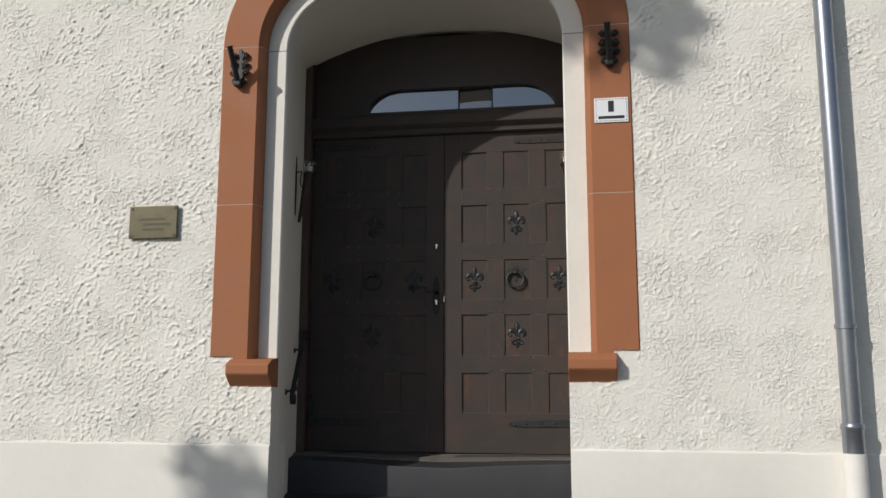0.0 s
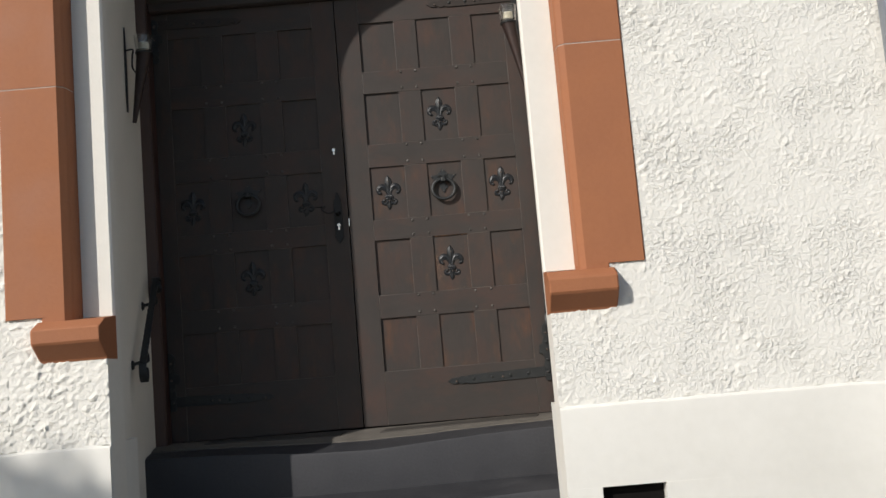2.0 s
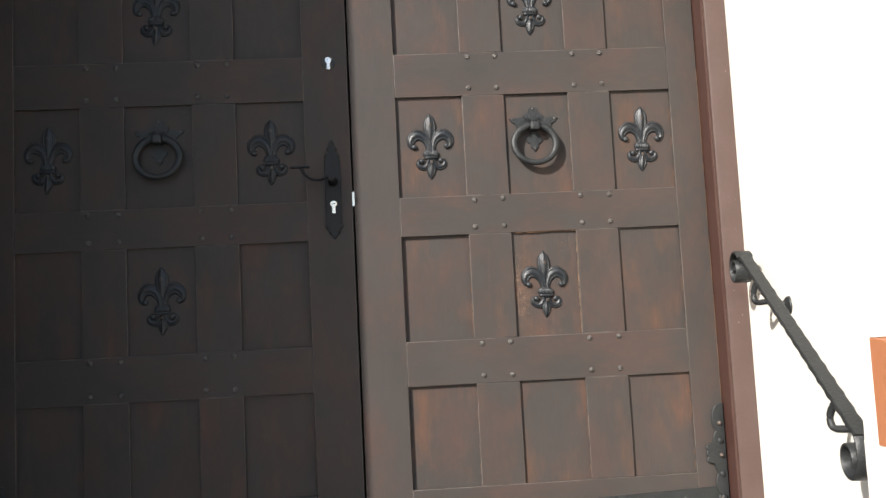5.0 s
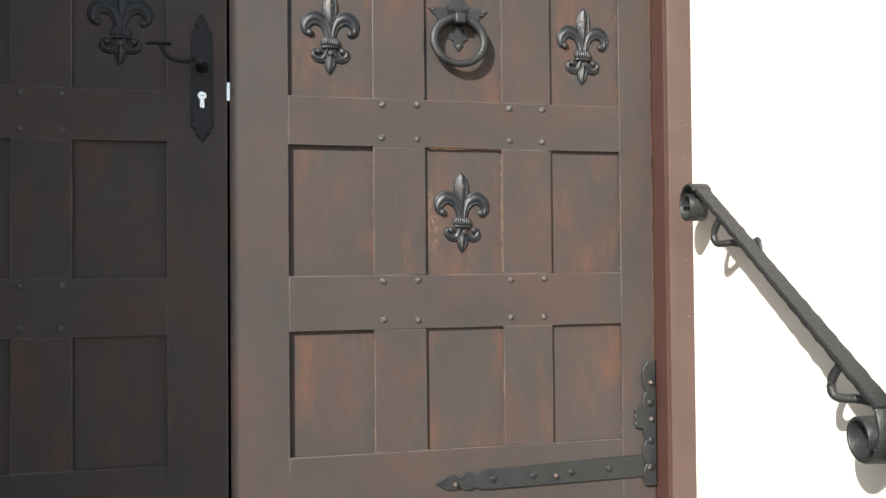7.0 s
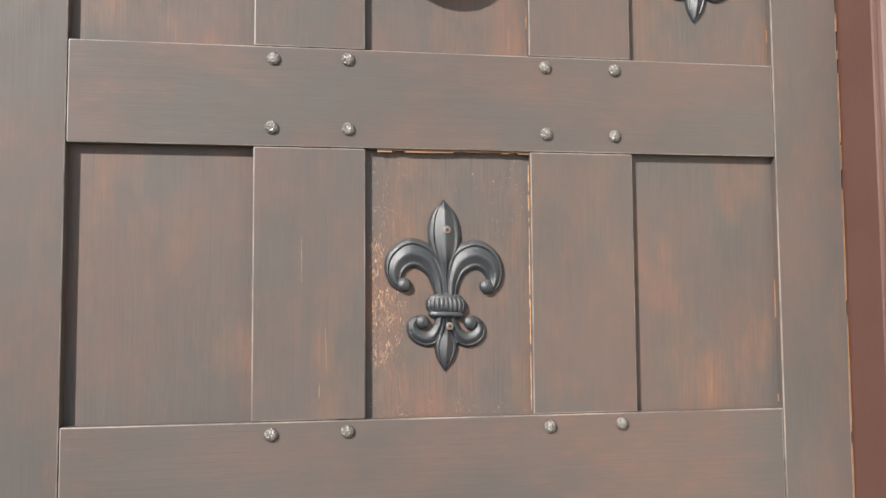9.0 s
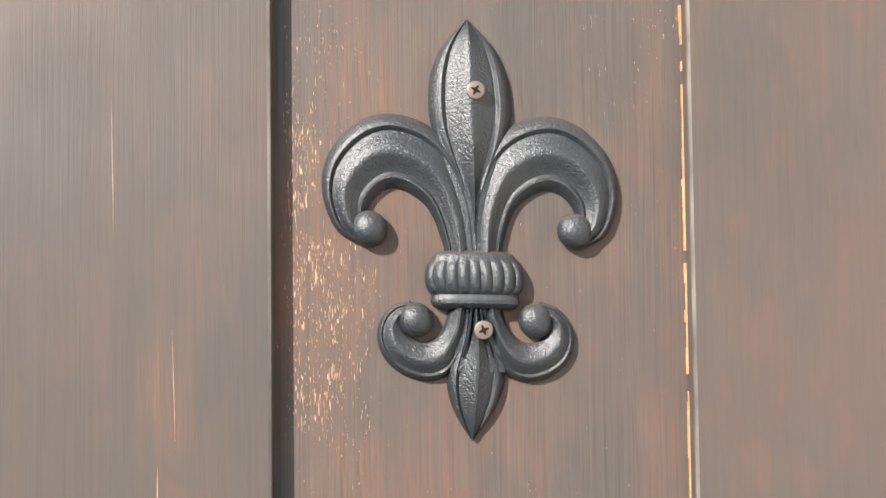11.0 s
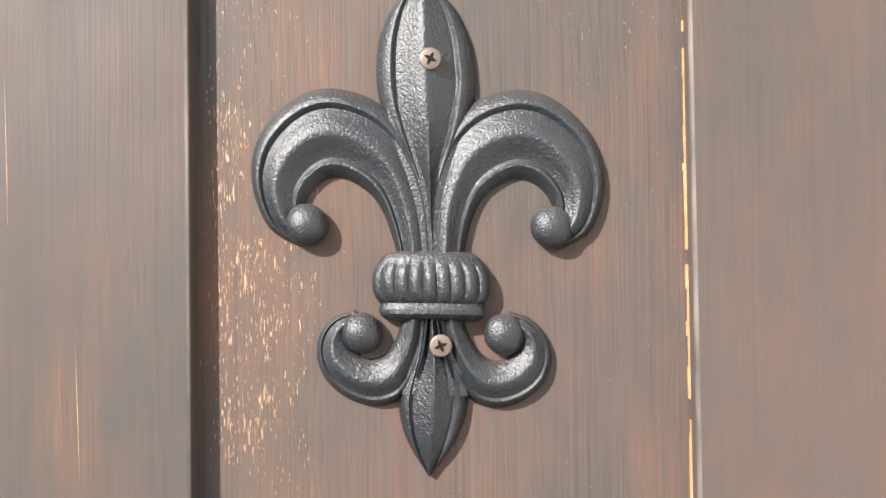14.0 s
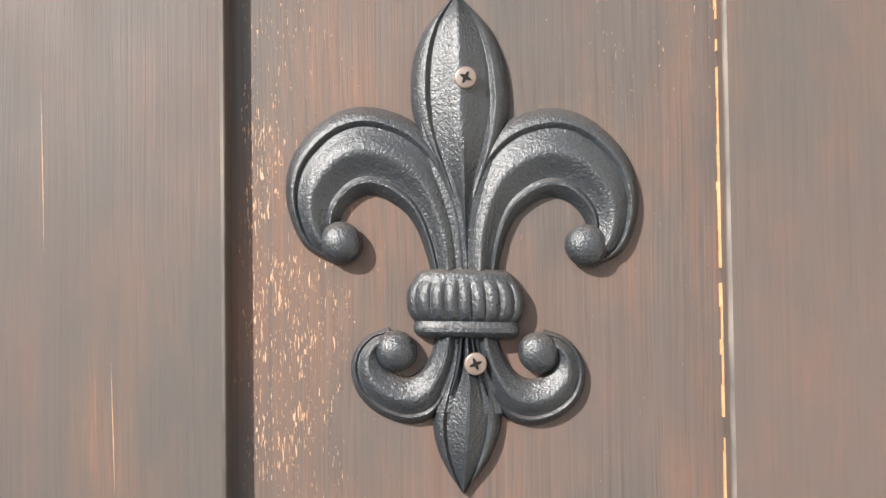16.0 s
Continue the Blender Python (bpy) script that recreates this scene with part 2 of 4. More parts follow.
def glass(name, rough, tint, thin=True):
    m = Mat(name, rough, 0.0, 0.5)
    m.color(tint)
    m.b.inputs["Transmission Weight"].default_value = 1.0
    m.b.inputs["IOR"].default_value = 1.5
    return m.m


PANE = Mat("old_window_pane", 0.03, 0.0, 1.0).color((0.03, 0.035, 0.04)).m
PANE.node_tree.nodes["Principled BSDF"].inputs["IOR"].default_value = 2.2
CUP_GLASS = glass("clear_cup_glass", 0.05, (0.95, 0.95, 0.93))
CANDLE = spotted("pale_candle_wax", (0.7, 0.65, 0.52), (0.76, 0.72, 0.6), 40, 0.5)


# ---- mesh helpers ----
def obj(name, bm, material, parent=None, label="", smooth=0.0, mw=None):
    bmesh.ops.recalc_face_normals(bm, faces=bm.faces[:])
    me = bpy.data.meshes.new(name)
    bm.to_mesh(me)
    bm.free()
    for m in material if isinstance(material, (list, tuple)) else (material,):
        me.materials.append(m)
    ob = new(name, me)
    if smooth:
        me.shade_smooth()
        me.set_sharp_from_angle(angle=radians(smooth))
    if parent is not None:
        ob.parent = parent
    if mw is not None:
        ob.matrix_basis = mw
    if label:
        ob["label"] = label
    return ob


def part(name, bm, material, parent, label="", smooth=0.0, mw=None):
    return obj(name, bm, material, parent, label, smooth, mw)


def empty(name, label, category, kind="", group="", at=(0, 0, 0)):
    ob = new(name)
    ob.empty_display_size = 0.05
    ob.location = at
    return tagged(ob, label, category, group, kind)


def slab(x0, x1, y0, y1, z0, z1, bevel=0.0, bm=None, seg=2, edge=False):
    bm2 = bmesh.new()
    bmesh.ops.create_cube(bm2, size=1, matrix=Matrix.LocRotScale(((x0 + x1) / 2, (y0 + y1) / 2, (z0 + z1) / 2), None, (x1 - x0, y1 - y0, z1 - z0)))
    if bevel:
        cut = bmesh.ops.bevel(bm2, geom=bm2.edges[:], offset=bevel, segments=seg, affect="EDGES", profile=0.6)
        if edge:
            for f in cut["faces"]:
                f.material_index = 1
    if bm is None:
        return bm2
    me = bpy.data.meshes.new("tmp")
    bm2.to_mesh(me)
    bm2.free()
    bm.from_mesh(me)
    bpy.data.meshes.remove(me)
    return bm


def join(*bms):
    out = bmesh.new()
    for b in bms:
        me = bpy.data.meshes.new("tmp")
        b.to_mesh(me)
        b.free()
        out.from_mesh(me)
        bpy.data.meshes.remove(me)
    return out


def loft(rings, closed=False, caps=True, bm=None):
    """Skins a list of equally long point rings."""
    bm = bm or bmesh.new()
    vs = [[bm.verts.new(p) for p in r] for r in rings]
    n = len(rings[0])
    for a, b in zip(vs, vs[1:]):
        for i in range(n if closed else n - 1):
            j = (i + 1) % n
            bm.faces.new((a[i], a[j], b[j], b[i]))
    if caps and closed:
        bm.faces.new(vs[0])
        bm.faces.new(vs[-1])
    return bm


def tube(path, radius, sides=10, flat=1.0, bm=None, up=Vector((0, 0, 1))):
    """A swept bar; radius is a number or a list, flat squeezes it across."""
    path = [Vector(p) for p in path]
    rings = []
    for i, p in enumerate(path):
        d = (path[min(i + 1, len(path) - 1)] - path[max(i - 1, 0)]).normalized()
        a = d.cross(up)
        a = a.normalized() if a.length > 1e-4 else d.cross(Vector((1, 0, 0))).normalized()
        b = a.cross(d)
        r = radius[i] if isinstance(radius, (list, tuple)) else radius
        rings.append([p + a * r * math.cos(k * math.tau / sides) + b * r * flat * math.sin(k * math.tau / sides) for k in range(sides)])
    return loft(rings, True, True, bm)


def lathe(profile, sides=24, m=None):
    """Turns (radius, height) pairs round z."""
    rings = [[Vector((max(r, 1e-5) * math.cos(k * math.tau / sides), max(r, 1e-5) * math.sin(k * math.tau / sides), h)) for k in range(sides)] for r, h in profile]
    bm = loft(rings, True, True)
    if m is not None:
        bmesh.ops.transform(bm, matrix=m, verts=bm.verts[:])
    return bm


def smooth_line(pts, n):
    """n points along a Catmull-Rom curve through pts."""
    pts = [np.array(p, float) for p in pts]
    ext = [2 * pts[0] - pts[1], *pts, 2 * pts[-1] - pts[-2]]
    out = []
    for k in range(n):
        s = k / (n - 1) * (len(pts) - 1)
        i = min(int(s), len(pts) - 2)
        f = s - i
        a, b, c, d = ext[i:i + 4]
        out.append(0.5 * (2 * b + (c - a) * f + (2 * a - 5 * b + 4 * c - d) * f * f + (3 * b - a - 3 * c + d) * f ** 3))
    return out


# ---- facade ----
WF, WY = 0.806, -0.94          # half width of the opening, face of the wall
YB = -0.86                     # face of the white inner band
GROUND = -1.2
SAG = 0.028                    # the west foot of the surround sits lower


def arch(w, z0, spring=2.41, lift=0.0):
    """Right-to-left basket arch of half width w that starts at height z0."""
    r = w - 0.45
    a = radians(56)
    cx = w - r
    R, drop = r + cx / math.cos(a), cx * math.tan(a)
    pts = [(w, z0 + (spring - z0) * i / 6) for i in range(7)]
    pts += [(cx + r * math.cos(a * i / 10), spring + r * math.sin(a * i / 10)) for i in range(1, 11)]
    top = [(R * math.cos(a + (math.pi / 2 - a) * i / 8), spring - drop + R * math.sin(a + (math.pi / 2 - a) * i / 8)) for i in range(1, 9)]
    half = pts + top
    return half + [(-x, z) for x, z in reversed(half[:-1])]


def rough_sheet(x0, x1, z0, z1, step, y, depth_back, name, skip=None):
    """A wall of thrown plaster: a lumpy front sheet on a solid body."""
    nx, nz = max(2, round((x1 - x0) / step)), max(2, round((z1 - z0) / step))
    bm = bmesh.new()
    grid = []
    for j in range(nz + 1):
        row = []
        for i in range(nx + 1):
            x, z = x0 + (x1 - x0) * i / nx, z0 + (z1 - z0) * j / nz
            u, v = x * 0.88 + z * 0.47, z * 0.88 - x * 0.47
            d = noise.noise((u * 30, 3.1, v * 52)) * 0.5 + noise.noise((x * 88 + 9, 7.7, z * 88)) * 0.62
            thick = 0.6 if x < 0 else -0.05 + 0.45 * min(1.0, max(0.0, z - 1.0))
            mask = thick + 1.1 * noise.noise((x * 4.5, 1.3, z * 4.5)) + 0.6 * noise.noise((x * 12, 8.3, z * 12))
            d = max(-0.03, d - 0.03) * (0.36 + 1.0 * min(1.0, max(0.0, mask)))
            w = noise.noise((x * 1.6, 5.5, z * 1.6)) * 0.35
            row.append(bm.verts.new((x, y - (0.0138 if x < 0 else 0.0112) * d - 0.01 * w, z)))
        grid.append(row)
    for j in range(nz):
        for i in range(nx):
            bm.faces.new((grid[j][i], grid[j][i + 1], grid[j + 1][i + 1], grid[j + 1][i]))
    rim = grid[0] + [r[-1] for r in grid[1:]] + grid[-1][-2::-1] + [r[0] for r in grid[-2:0:-1]]
    back = [bm.verts.new((v.co.x, y + depth_back, v.co.z)) for v in rim]
    for i in range(len(rim)):
        k = (i + 1) % len(rim)
        bm.faces.new((rim[i], back[i], back[k], rim[k]))
    return obj(name, bm, ROUGHCAST, smooth=80)


def wall_tag(ob, what):
    return tagged(ob, what, "wall", kind="structure")


PLASTER = "white roughcast plaster house wall with coarse lumpy relief"
wall_tag(rough_sheet(-2.75, -1.168, 0.135, 3.1, 0.0062, WY, 0.3, "wall_west"), PLASTER)
wall_tag(rough_sheet(1.168, 3.1, 0.135, 3.1, 0.0062, WY, 0.3, "wall_east"), PLASTER)
wall_tag(rough_sheet(-1.168, -WF - 0.001, 0.135, 0.605 - SAG, 0.0062, WY, 0.07, "wall_west_jamb"), PLASTER)
wall_tag(rough_sheet(WF + 0.001, 1.168, 0.135, 0.605, 0.0062, WY, 0.07, "wall_east_jamb"), PLASTER)
wall_tag(rough_sheet(-1.168, -1.034, 0.605 - SAG, 0.637 - SAG, 0.0062, WY, 0.07, "wall_west_jamb_top"), PLASTER)
wall_tag(rough_sheet(1.034, 1.168, 0.605, 0.637, 0.0062, WY, 0.07, "wall_east_jamb_top"), PLASTER)
wall_tag(rough_sheet(-7.0, -2.75, 0.135, 3.1, 0.05, WY, 0.3, "wall_west_far"), PLASTER)
wall_tag(rough_sheet(3.1, 7.0, 0.135, 3.1, 0.05, WY, 0.3, "wall_east_far"), PLASTER)
wall_tag(rough_sheet(-7.0, 7.0, 3.1, 6.2, 0.06, WY, 0.3, "wall_upper"), PLASTER)

# plaster over the arch, cut to the outer arch line
bm = bmesh.new()
ring = arch(1.17, 2.2)
low = [bm.verts.new((x, WY, z)) for x, z in ring]
high = [bm.verts.new((x, WY, 3.1)) for x, z in ring]
for i in range(len(ring) - 1):
    if abs(ring[i][0] - ring[i + 1][0]) > 1e-6:
        bm.faces.new((low[i], low[i + 1], high[i + 1], high[i]))
geo = bmesh.ops.extrude_face_region(bm, geom=bm.faces[:])
bmesh.ops.translate(bm, vec=(0, 0.3, 0), verts=[v for v in geo["geom"] if isinstance(v, bmesh.types.BMVert)])
wall_tag(obj("wall_over_arch", bm, ROUGHCAST), PLASTER)

VENT = (0.93, 1.157, -0.52, -0.154)     # cellar opening in the plinth
for side, name in ((-1, "plinth_west"), (1, "plinth_east")):
    bm = bmesh.new()
    foot = GROUND if side < 0 else VENT[3]
    prof = [(WY - 0.014, foot), (WY - 0.014, 0.116), (WY - 0.011, 0.128), (WY - 0.002, 0.136), (WY + 0.25, 0.134), (WY + 0.25, foot)]
    xs = [WF + 0.001 + (7 - WF) * (i / 40) ** 1.6 for i in range(41)]
    loft([[Vector((side * x, y + 0.002 * noise.noise((x * 3 * side, z * 3, 0)), z + (0.006 * noise.noise((x * 7 * side, 2, 0)) if 0 < z else 0))) for y, z in prof] for x in xs], True, True, bm)
    if side > 0:
        for x0, x1, z0, z1 in ((WF + 0.001, VENT[0], GROUND, VENT[3]), (VENT[1], 7.0, GROUND, VENT[3]), (VENT[0], VENT[1], GROUND, VENT[2])):
            slab(x0, x1, WY - 0.014, WY + 0.25, z0, z1, 0.0, bm)
    tagged(obj(name, bm, PLINTH, smooth=30), "smooth white painted plinth under the roughcast", "plinth", kind="structure")

# shallow black sheet painted as the deep shade of the opening
tagged(obj("cellar_shade_sheet", slab(VENT[0] + 0.001, VENT[1] - 0.001, WY + 0.03, WY + 0.048, VENT[2] + 0.001, VENT[3] - 0.001), HOLLOW_SHADE), "near-black sheet standing in for the shade inside the cellar opening", "cellar opening", kind="structure")

# surround of terracotta-painted stone with a set-back white inner band
surround = empty("door_surround", "terracotta painted stone arch surround with white inner band", "door surround", "structure")


def band(profile, z0, z1, side):
    """A straight jamb stone: profile of (half width, y)."""
    return loft([[Vector((side * w, y, z)) for w, y in profile] for z in (z0, z1)], True, True)


T_PROF = [(1.17, WY + 0.2), (1.17, WY - 0.004), (1.164, WY - 0.010), (0.952, WY - 0.010), (0.932, WY + 0.008), (0.928, WY + 0.02), (0.924, YB - 0.001), (0.924, WY + 0.2)]
W_PROF = [(1.0, YB + 0.25), (0.9235, YB), (0.814, YB), (WF, YB + 0.008), (WF + 0.16, YB + 0.25)]
for side in (-1, 1):
    sag = SAG if side < 0 else 0.0
    for z0, z1 in ((0.638 - sag, 1.4655), (1.4705, 2.4075)):
        part("surround_stone", band(T_PROF, z0, z1, side), TERRA, surround, "terracotta painted jamb stone")
    neck = [(1.036, WY + 0.05), (1.036, WY - 0.007), (1.033, WY - 0.0095)] + T_PROF[3:7] + [(0.924, WY + 0.05)]
    part("surround_neck", band(neck, 0.6045 - sag, 0.6385 - sag, side), TERRA, surround, "narrow foot of the jamb stone")
    part("inner_band", band(W_PROF, 0.630 - sag, 2.408, side), SMOOTH, surround, "white painted inner jamb band")
    for z in (1.468, 2.41):
        prof = [(w - 0.0015 if w > 1 else w + 0.0015, y + 0.0012) for w, y in T_PROF]
        part("mortar_joint", band(prof, z - 0.0026, z + 0.0026, side), JOINT, surround, "pale mortar joint")
for prof, z0, mat, name in ((T_PROF, 2.4125, TERRA, "arch_stone"), (W_PROF, 2.4125, SMOOTH, "arch_inner_band")):
    curves = [arch(w, 2.4125, 2.4126) for w, y in prof]
    n = len(curves[0])
    rings = [[Vector((curves[k][i][0], prof[k][1], curves[k][i][1])) for k in range(len(prof))] for i in range(6, n - 6)]
    part(name, loft(rings, True, True), mat, surround, "painted arch ring over the door", smooth=40)

# corbels under the surround
for side in (-1, 1):
    sect = [(YB + 0.006, 0.629), (WY - 0.012, 0.621), (WY - 0.064, 0.594), (WY - 0.068, 0.588), (WY - 0.068, 0.545), (WY - 0.063, 0.536), (WY - 0.006, 0.480), (WY - 0.002, 0.472), (YB + 0.006, 0.468)]
    xs = (0.8045, 0.8075, 1.046, 1.052)
    sect = [(y, z - (SAG if side < 0 else 0.0)) for y, z in sect]
    bm = loft([[Vector((side * x, y + (0.004 if i in (0, 3) else 0) * (1 if y < WY else 0), z)) for y, z in sect] for i, x in enumerate(xs)], True, True)
    tagged(obj("corbel", bm, TERRA), "terracotta painted stone corbel with chamfered underside", "corbel", "corbels under the surround")

# splayed reveal and arched soffit behind the surround
XD, ZD, RISE = 0.985, 2.64, 0.215
FOOT = -0.25                   # lower end of the splayed reveal
STEP = 0.055                   # the east reveal stands back behind its jamb


def back_arch(n):
    R = (XD ** 2 + RISE ** 2) / (2 * RISE)
    half = math.asin(XD / R)
    return [(R * math.sin(half * (1 - 2 * i / (n - 1))), ZD + RISE - R + R * math.cos(half * (1 - 2 * i / (n - 1)))) for i in range(n)]


front = arch(WF + 0.001, FOOT)
m_arch = len(front) - 14
backs = [(XD, FOOT + (ZD - FOOT) * i / 6) for i in range(7)] + back_arch(m_arch + 2)[1:-1] + [(-XD, ZD - (ZD - FOOT) * i / 6) for i in range(7)]
rings = []
for (xa, za), (xb, zb) in zip(front, backs):
    back = STEP * min(1.0, max(0.0, xa / WF))
    ring = [Vector((xa, YB + 0.009, za)), Vector((xa, YB + 0.048, za)), Vector((xa + back, YB + 0.05, za))]
    rings.append(ring + [Vector((xa + back + (xb - xa - back) * f, YB + 0.05 + (0.01 - YB) * f, za + (zb - za) * f)) for f in (0.15, 0.35, 0.6, 0.85, 1.0)])
bm = loft(rings, False)
tagged(obj("reveal_wall", bm, SMOOTH, smooth=35), "smooth white painted splayed reveal and arched soffit", "wall", kind="structure")
for side, name in ((-1, "reveal_foot_west"), (1, "reveal_foot_east")):
    xs = WF + 0.001 + (STEP if side > 0 else 0)
    pts = [(WF + 0.0004, WY + 0.002), (WF + 0.0006, YB + 0.0087), (WF + 0.001, YB + 0.049), (xs + 0.0002, YB + 0.05), (XD, 0.06), (XD + 0.3, 0.06), (XD + 0.3, WY + 0.1), (WF + 0.03, WY + 0.1)]
    bm = loft([[Vector((side * x, y, z)) for x, y in pts] for z in (GROUND, -0.6, -0.3, FOOT)], True, True)
    a, b = sorted((side * (WF + 0.0004), side * (WF + 0.02)))
    slab(a, b, WY + 0.002, YB + 0.0487, FOOT - 0.002, 0.4705 - (SAG if side < 0 else 0.0), 0.0, bm)
    tagged(obj(name, bm, SMOOTH), "smooth white painted foot of the reveal", "wall", kind="structure")

# unseen dark box added behind to block light, so that gaps stay dark
tagged(obj("gap_blocker_back", slab(-1.3, 1.3, 0.5, 0.6, GROUND, 3.2), DARK_BOARD), "unseen dark slab added behind the door to block light", "wall", kind="structure")
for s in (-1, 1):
    tagged(obj("gap_blocker_side", slab(min(s * 0.99, s * 1.3), max(s * 0.99, s * 1.3), 0.062, 0.5, GROUND, 3.2), DARK_BOARD), "unseen dark side slab added behind the door to block light", "wall", kind="structure")
tagged(obj("ceiling", slab(-1.3, 1.3, 0.062, 0.6, 3.0, 3.2), DARK_BOARD), "unseen dark top slab added behind the door to block light", "ceiling", kind="structure")

# ground and steps
bm = bmesh.new()
bmesh.ops.create_grid(bm, x_segments=2, y_segments=2, size=400, matrix=Matrix.Translation((0, -400 + 0.5, GROUND)))
tagged(obj("ground", bm, ASPHALT), "pale paved street in front of the house", "ground", kind="structure")


def worn_step(name, y_front, y_back, z_top, z_low, half_f, half_b, dip, mat):
    bm = bmesh.new()
    nx, ny = 48, 8
    rings = []
    for i in range(nx + 1):
        f = -1 + 2 * i / nx
        ring = []
        for j in range(ny + 1):
            k = j / ny
            x = f * (half_b + (half_f - half_b) * k) + (0.032 * k if f > 0.99 else 0)
            y = y_back + (y_front - y_back) * k
            sag = dip * math.exp(-(f / 0.55) ** 2) * (0.25 + 0.75 * k)
            ring.append(Vector((x, y, z_top - sag + 0.003 * noise.noise((x * 6, y * 6, z_top)) - (0.006 if j == ny else 0))))
        x = f * half_f + (0.032 if f > 0.99 else 0)
        ring.append(Vector((x, y_front - 0.004 + 0.003 * noise.noise((x * 5, 1, 2)), ring[-1].z - 0.012)))
        ring.append(Vector((x, y_front - 0.002, z_low)))
        ring.append(Vector((x, y_back, z_low)))
        rings.append(ring)
    loft(rings, True, True, bm)
    return tagged(obj(name, bm, mat, smooth=35), "worn dark slate doorstep hollowed in the middle", "step", "doorsteps")


worn_step("doorstep", -0.385, 0.05, 0.012, -0.205, 0.897, 0.978, 0.036, [STONE])
worn_step("doorstep", -0.69, -0.36, -0.19, -0.39, 0.837, 0.90, 0.03, [STONE])
worn_step("doorstep", -0.995, -0.67, -0.38, -0.59, 0.80, 0.80, 0.02, [STONE])
worn_step("doorstep", -1.30, -0.975, -0.58, -0.79, 0.80, 0.80, 0.02, [STONE])
worn_step("doorstep", -1.61, -1.28, -0.78, -0.99, 0.80, 0.80, 0.02, [STONE])
worn_step("doorstep", -1.92, -1.59, -0.98, -1.22, 0.80, 0.80, 0.02, [STONE])

# threshold with two scraper plates
threshold = empty("threshold", "worn sandy threshold with two dark scraper plates", "threshold", "structure")
rings = []
for i in range(41):
    f = -1 + 2 * i / 40
    x = f * 0.955
    sag = 0.026 * math.exp(-(f / 0.55) ** 2)
    rings.append([Vector((x, 0.04, 0.022 - sag * 0.2)), Vector((x, -0.02, 0.024 - sag * 0.25)), Vector((x, -0.13, 0.021 - sag * 0.55)), Vector((x, -0.2, 0.018 - sag)), Vector((x, -0.2, -0.05)), Vector((x, 0.04, -0.05))])
part("sill_stone", loft(rings, True, True), SILL, threshold, smooth=40)
for x0, x1 in ((-0.72, -0.10), (0.085, 0.80)):
    rings = []
    for i in range(25):
        f = i / 24
        xm = x0 + (x1 - x0) * f
        sag = 0.026 * math.exp(-((xm / 0.955) / 0.55) ** 2)
        z = 0.024 - sag * 0.42
        rings.append([Vector((xm + 0.02, -0.035, z + 0.003)), Vector((xm, -0.12, z - sag * 0.1 + 0.001)), Vector((xm, -0.12, z - 0.012)), Vector((xm + 0.02, -0.035, z - 0.012))])
    part("scraper_plate", loft(rings, True, True), MAT_STRIP, threshold, "dark rusty scraper plate")

# ---- door frame, transom, tympanum ----
frame_set = empty("door_frame", "red-brown painted wooden door frame in the reveal", "door frame", "structure")
for side in (-1, 1):
    a, b = (0.906, 0.985)
    pr = [(a + 0.006, 0.05), (a + 0.006, -0.054), (a + 0.0075, -0.0595), (a + 0.011, -0.061), (b, -0.061), (b, 0.05)]
    part("frame_post", loft([[Vector((side * x, y, z)) for x, y in pr] for z in (0.014, 2.66)], True, True), FRAME, frame_set, "weathered red-brown face of the post", smooth=30)
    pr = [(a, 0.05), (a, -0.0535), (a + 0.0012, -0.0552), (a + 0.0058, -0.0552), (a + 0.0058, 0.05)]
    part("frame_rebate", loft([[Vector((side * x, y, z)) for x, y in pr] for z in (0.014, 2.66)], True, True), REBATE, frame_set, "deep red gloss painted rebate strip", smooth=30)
pr = [(0.05, 2.112), (-0.028, 2.112), (-0.036, 2.118), (-0.036, 2.15), (-0.066, 2.168), (-0.072, 2.176), (-0.072, 2.236), (-0.066, 2.246), (-0.02, 2.258), (-0.02, 2.268), (0.05, 2.268)]
part("transom", loft([[Vector((x, y, z)) for y, z in pr] for x in (-0.902, 0.902)], True, True), RAIL, frame_set, "dark moulded wooden transom beam", smooth=30)

for k in range(9):
    r = random.uniform(0.0004, 0.0008)
    part("paint_fleck", lathe([(0, 0), (r, 0), (r * 0.8, 0.0005), (0, 0.0006)], 7, Matrix.Translation((random.uniform(0.918, 0.96), -0.0609, random.uniform(0.2, 1.3))) @ Matrix.Rotation(radians(90), 4, "X")), SMOOTH, frame_set, "small fleck of white wall paint")

# tympanum board with a lunette opening, and its pane
tym = empty("window_1", "dark boarded lunette window over the door with sky-reflecting pane", "window", "structure")
LX0, LX1, LZ0, LZ1 = -0.535, 0.745, 2.268, 2.445


def lunette(grow=0.0, n=14):
    rx, rz = 0.24, LZ1 - LZ0
    pts = [(LX0 - grow, LZ0 - grow)]
    pts += [(LX0 + rx - (rx + grow) * math.cos(math.pi / 2 * i / n), LZ0 + (rz + grow) * math.sin(math.pi / 2 * i / n) ** 0.9) for i in range(1, n + 1)]
    pts += [(LX1 - rx + (rx + grow) * math.sin(math.pi / 2 * i / n), LZ0 + (rz + grow) * math.cos(math.pi / 2 * i / n) ** 0.9) for i in range(0, n)]
    pts += [(LX1 + grow, LZ0 - grow)]
    return pts


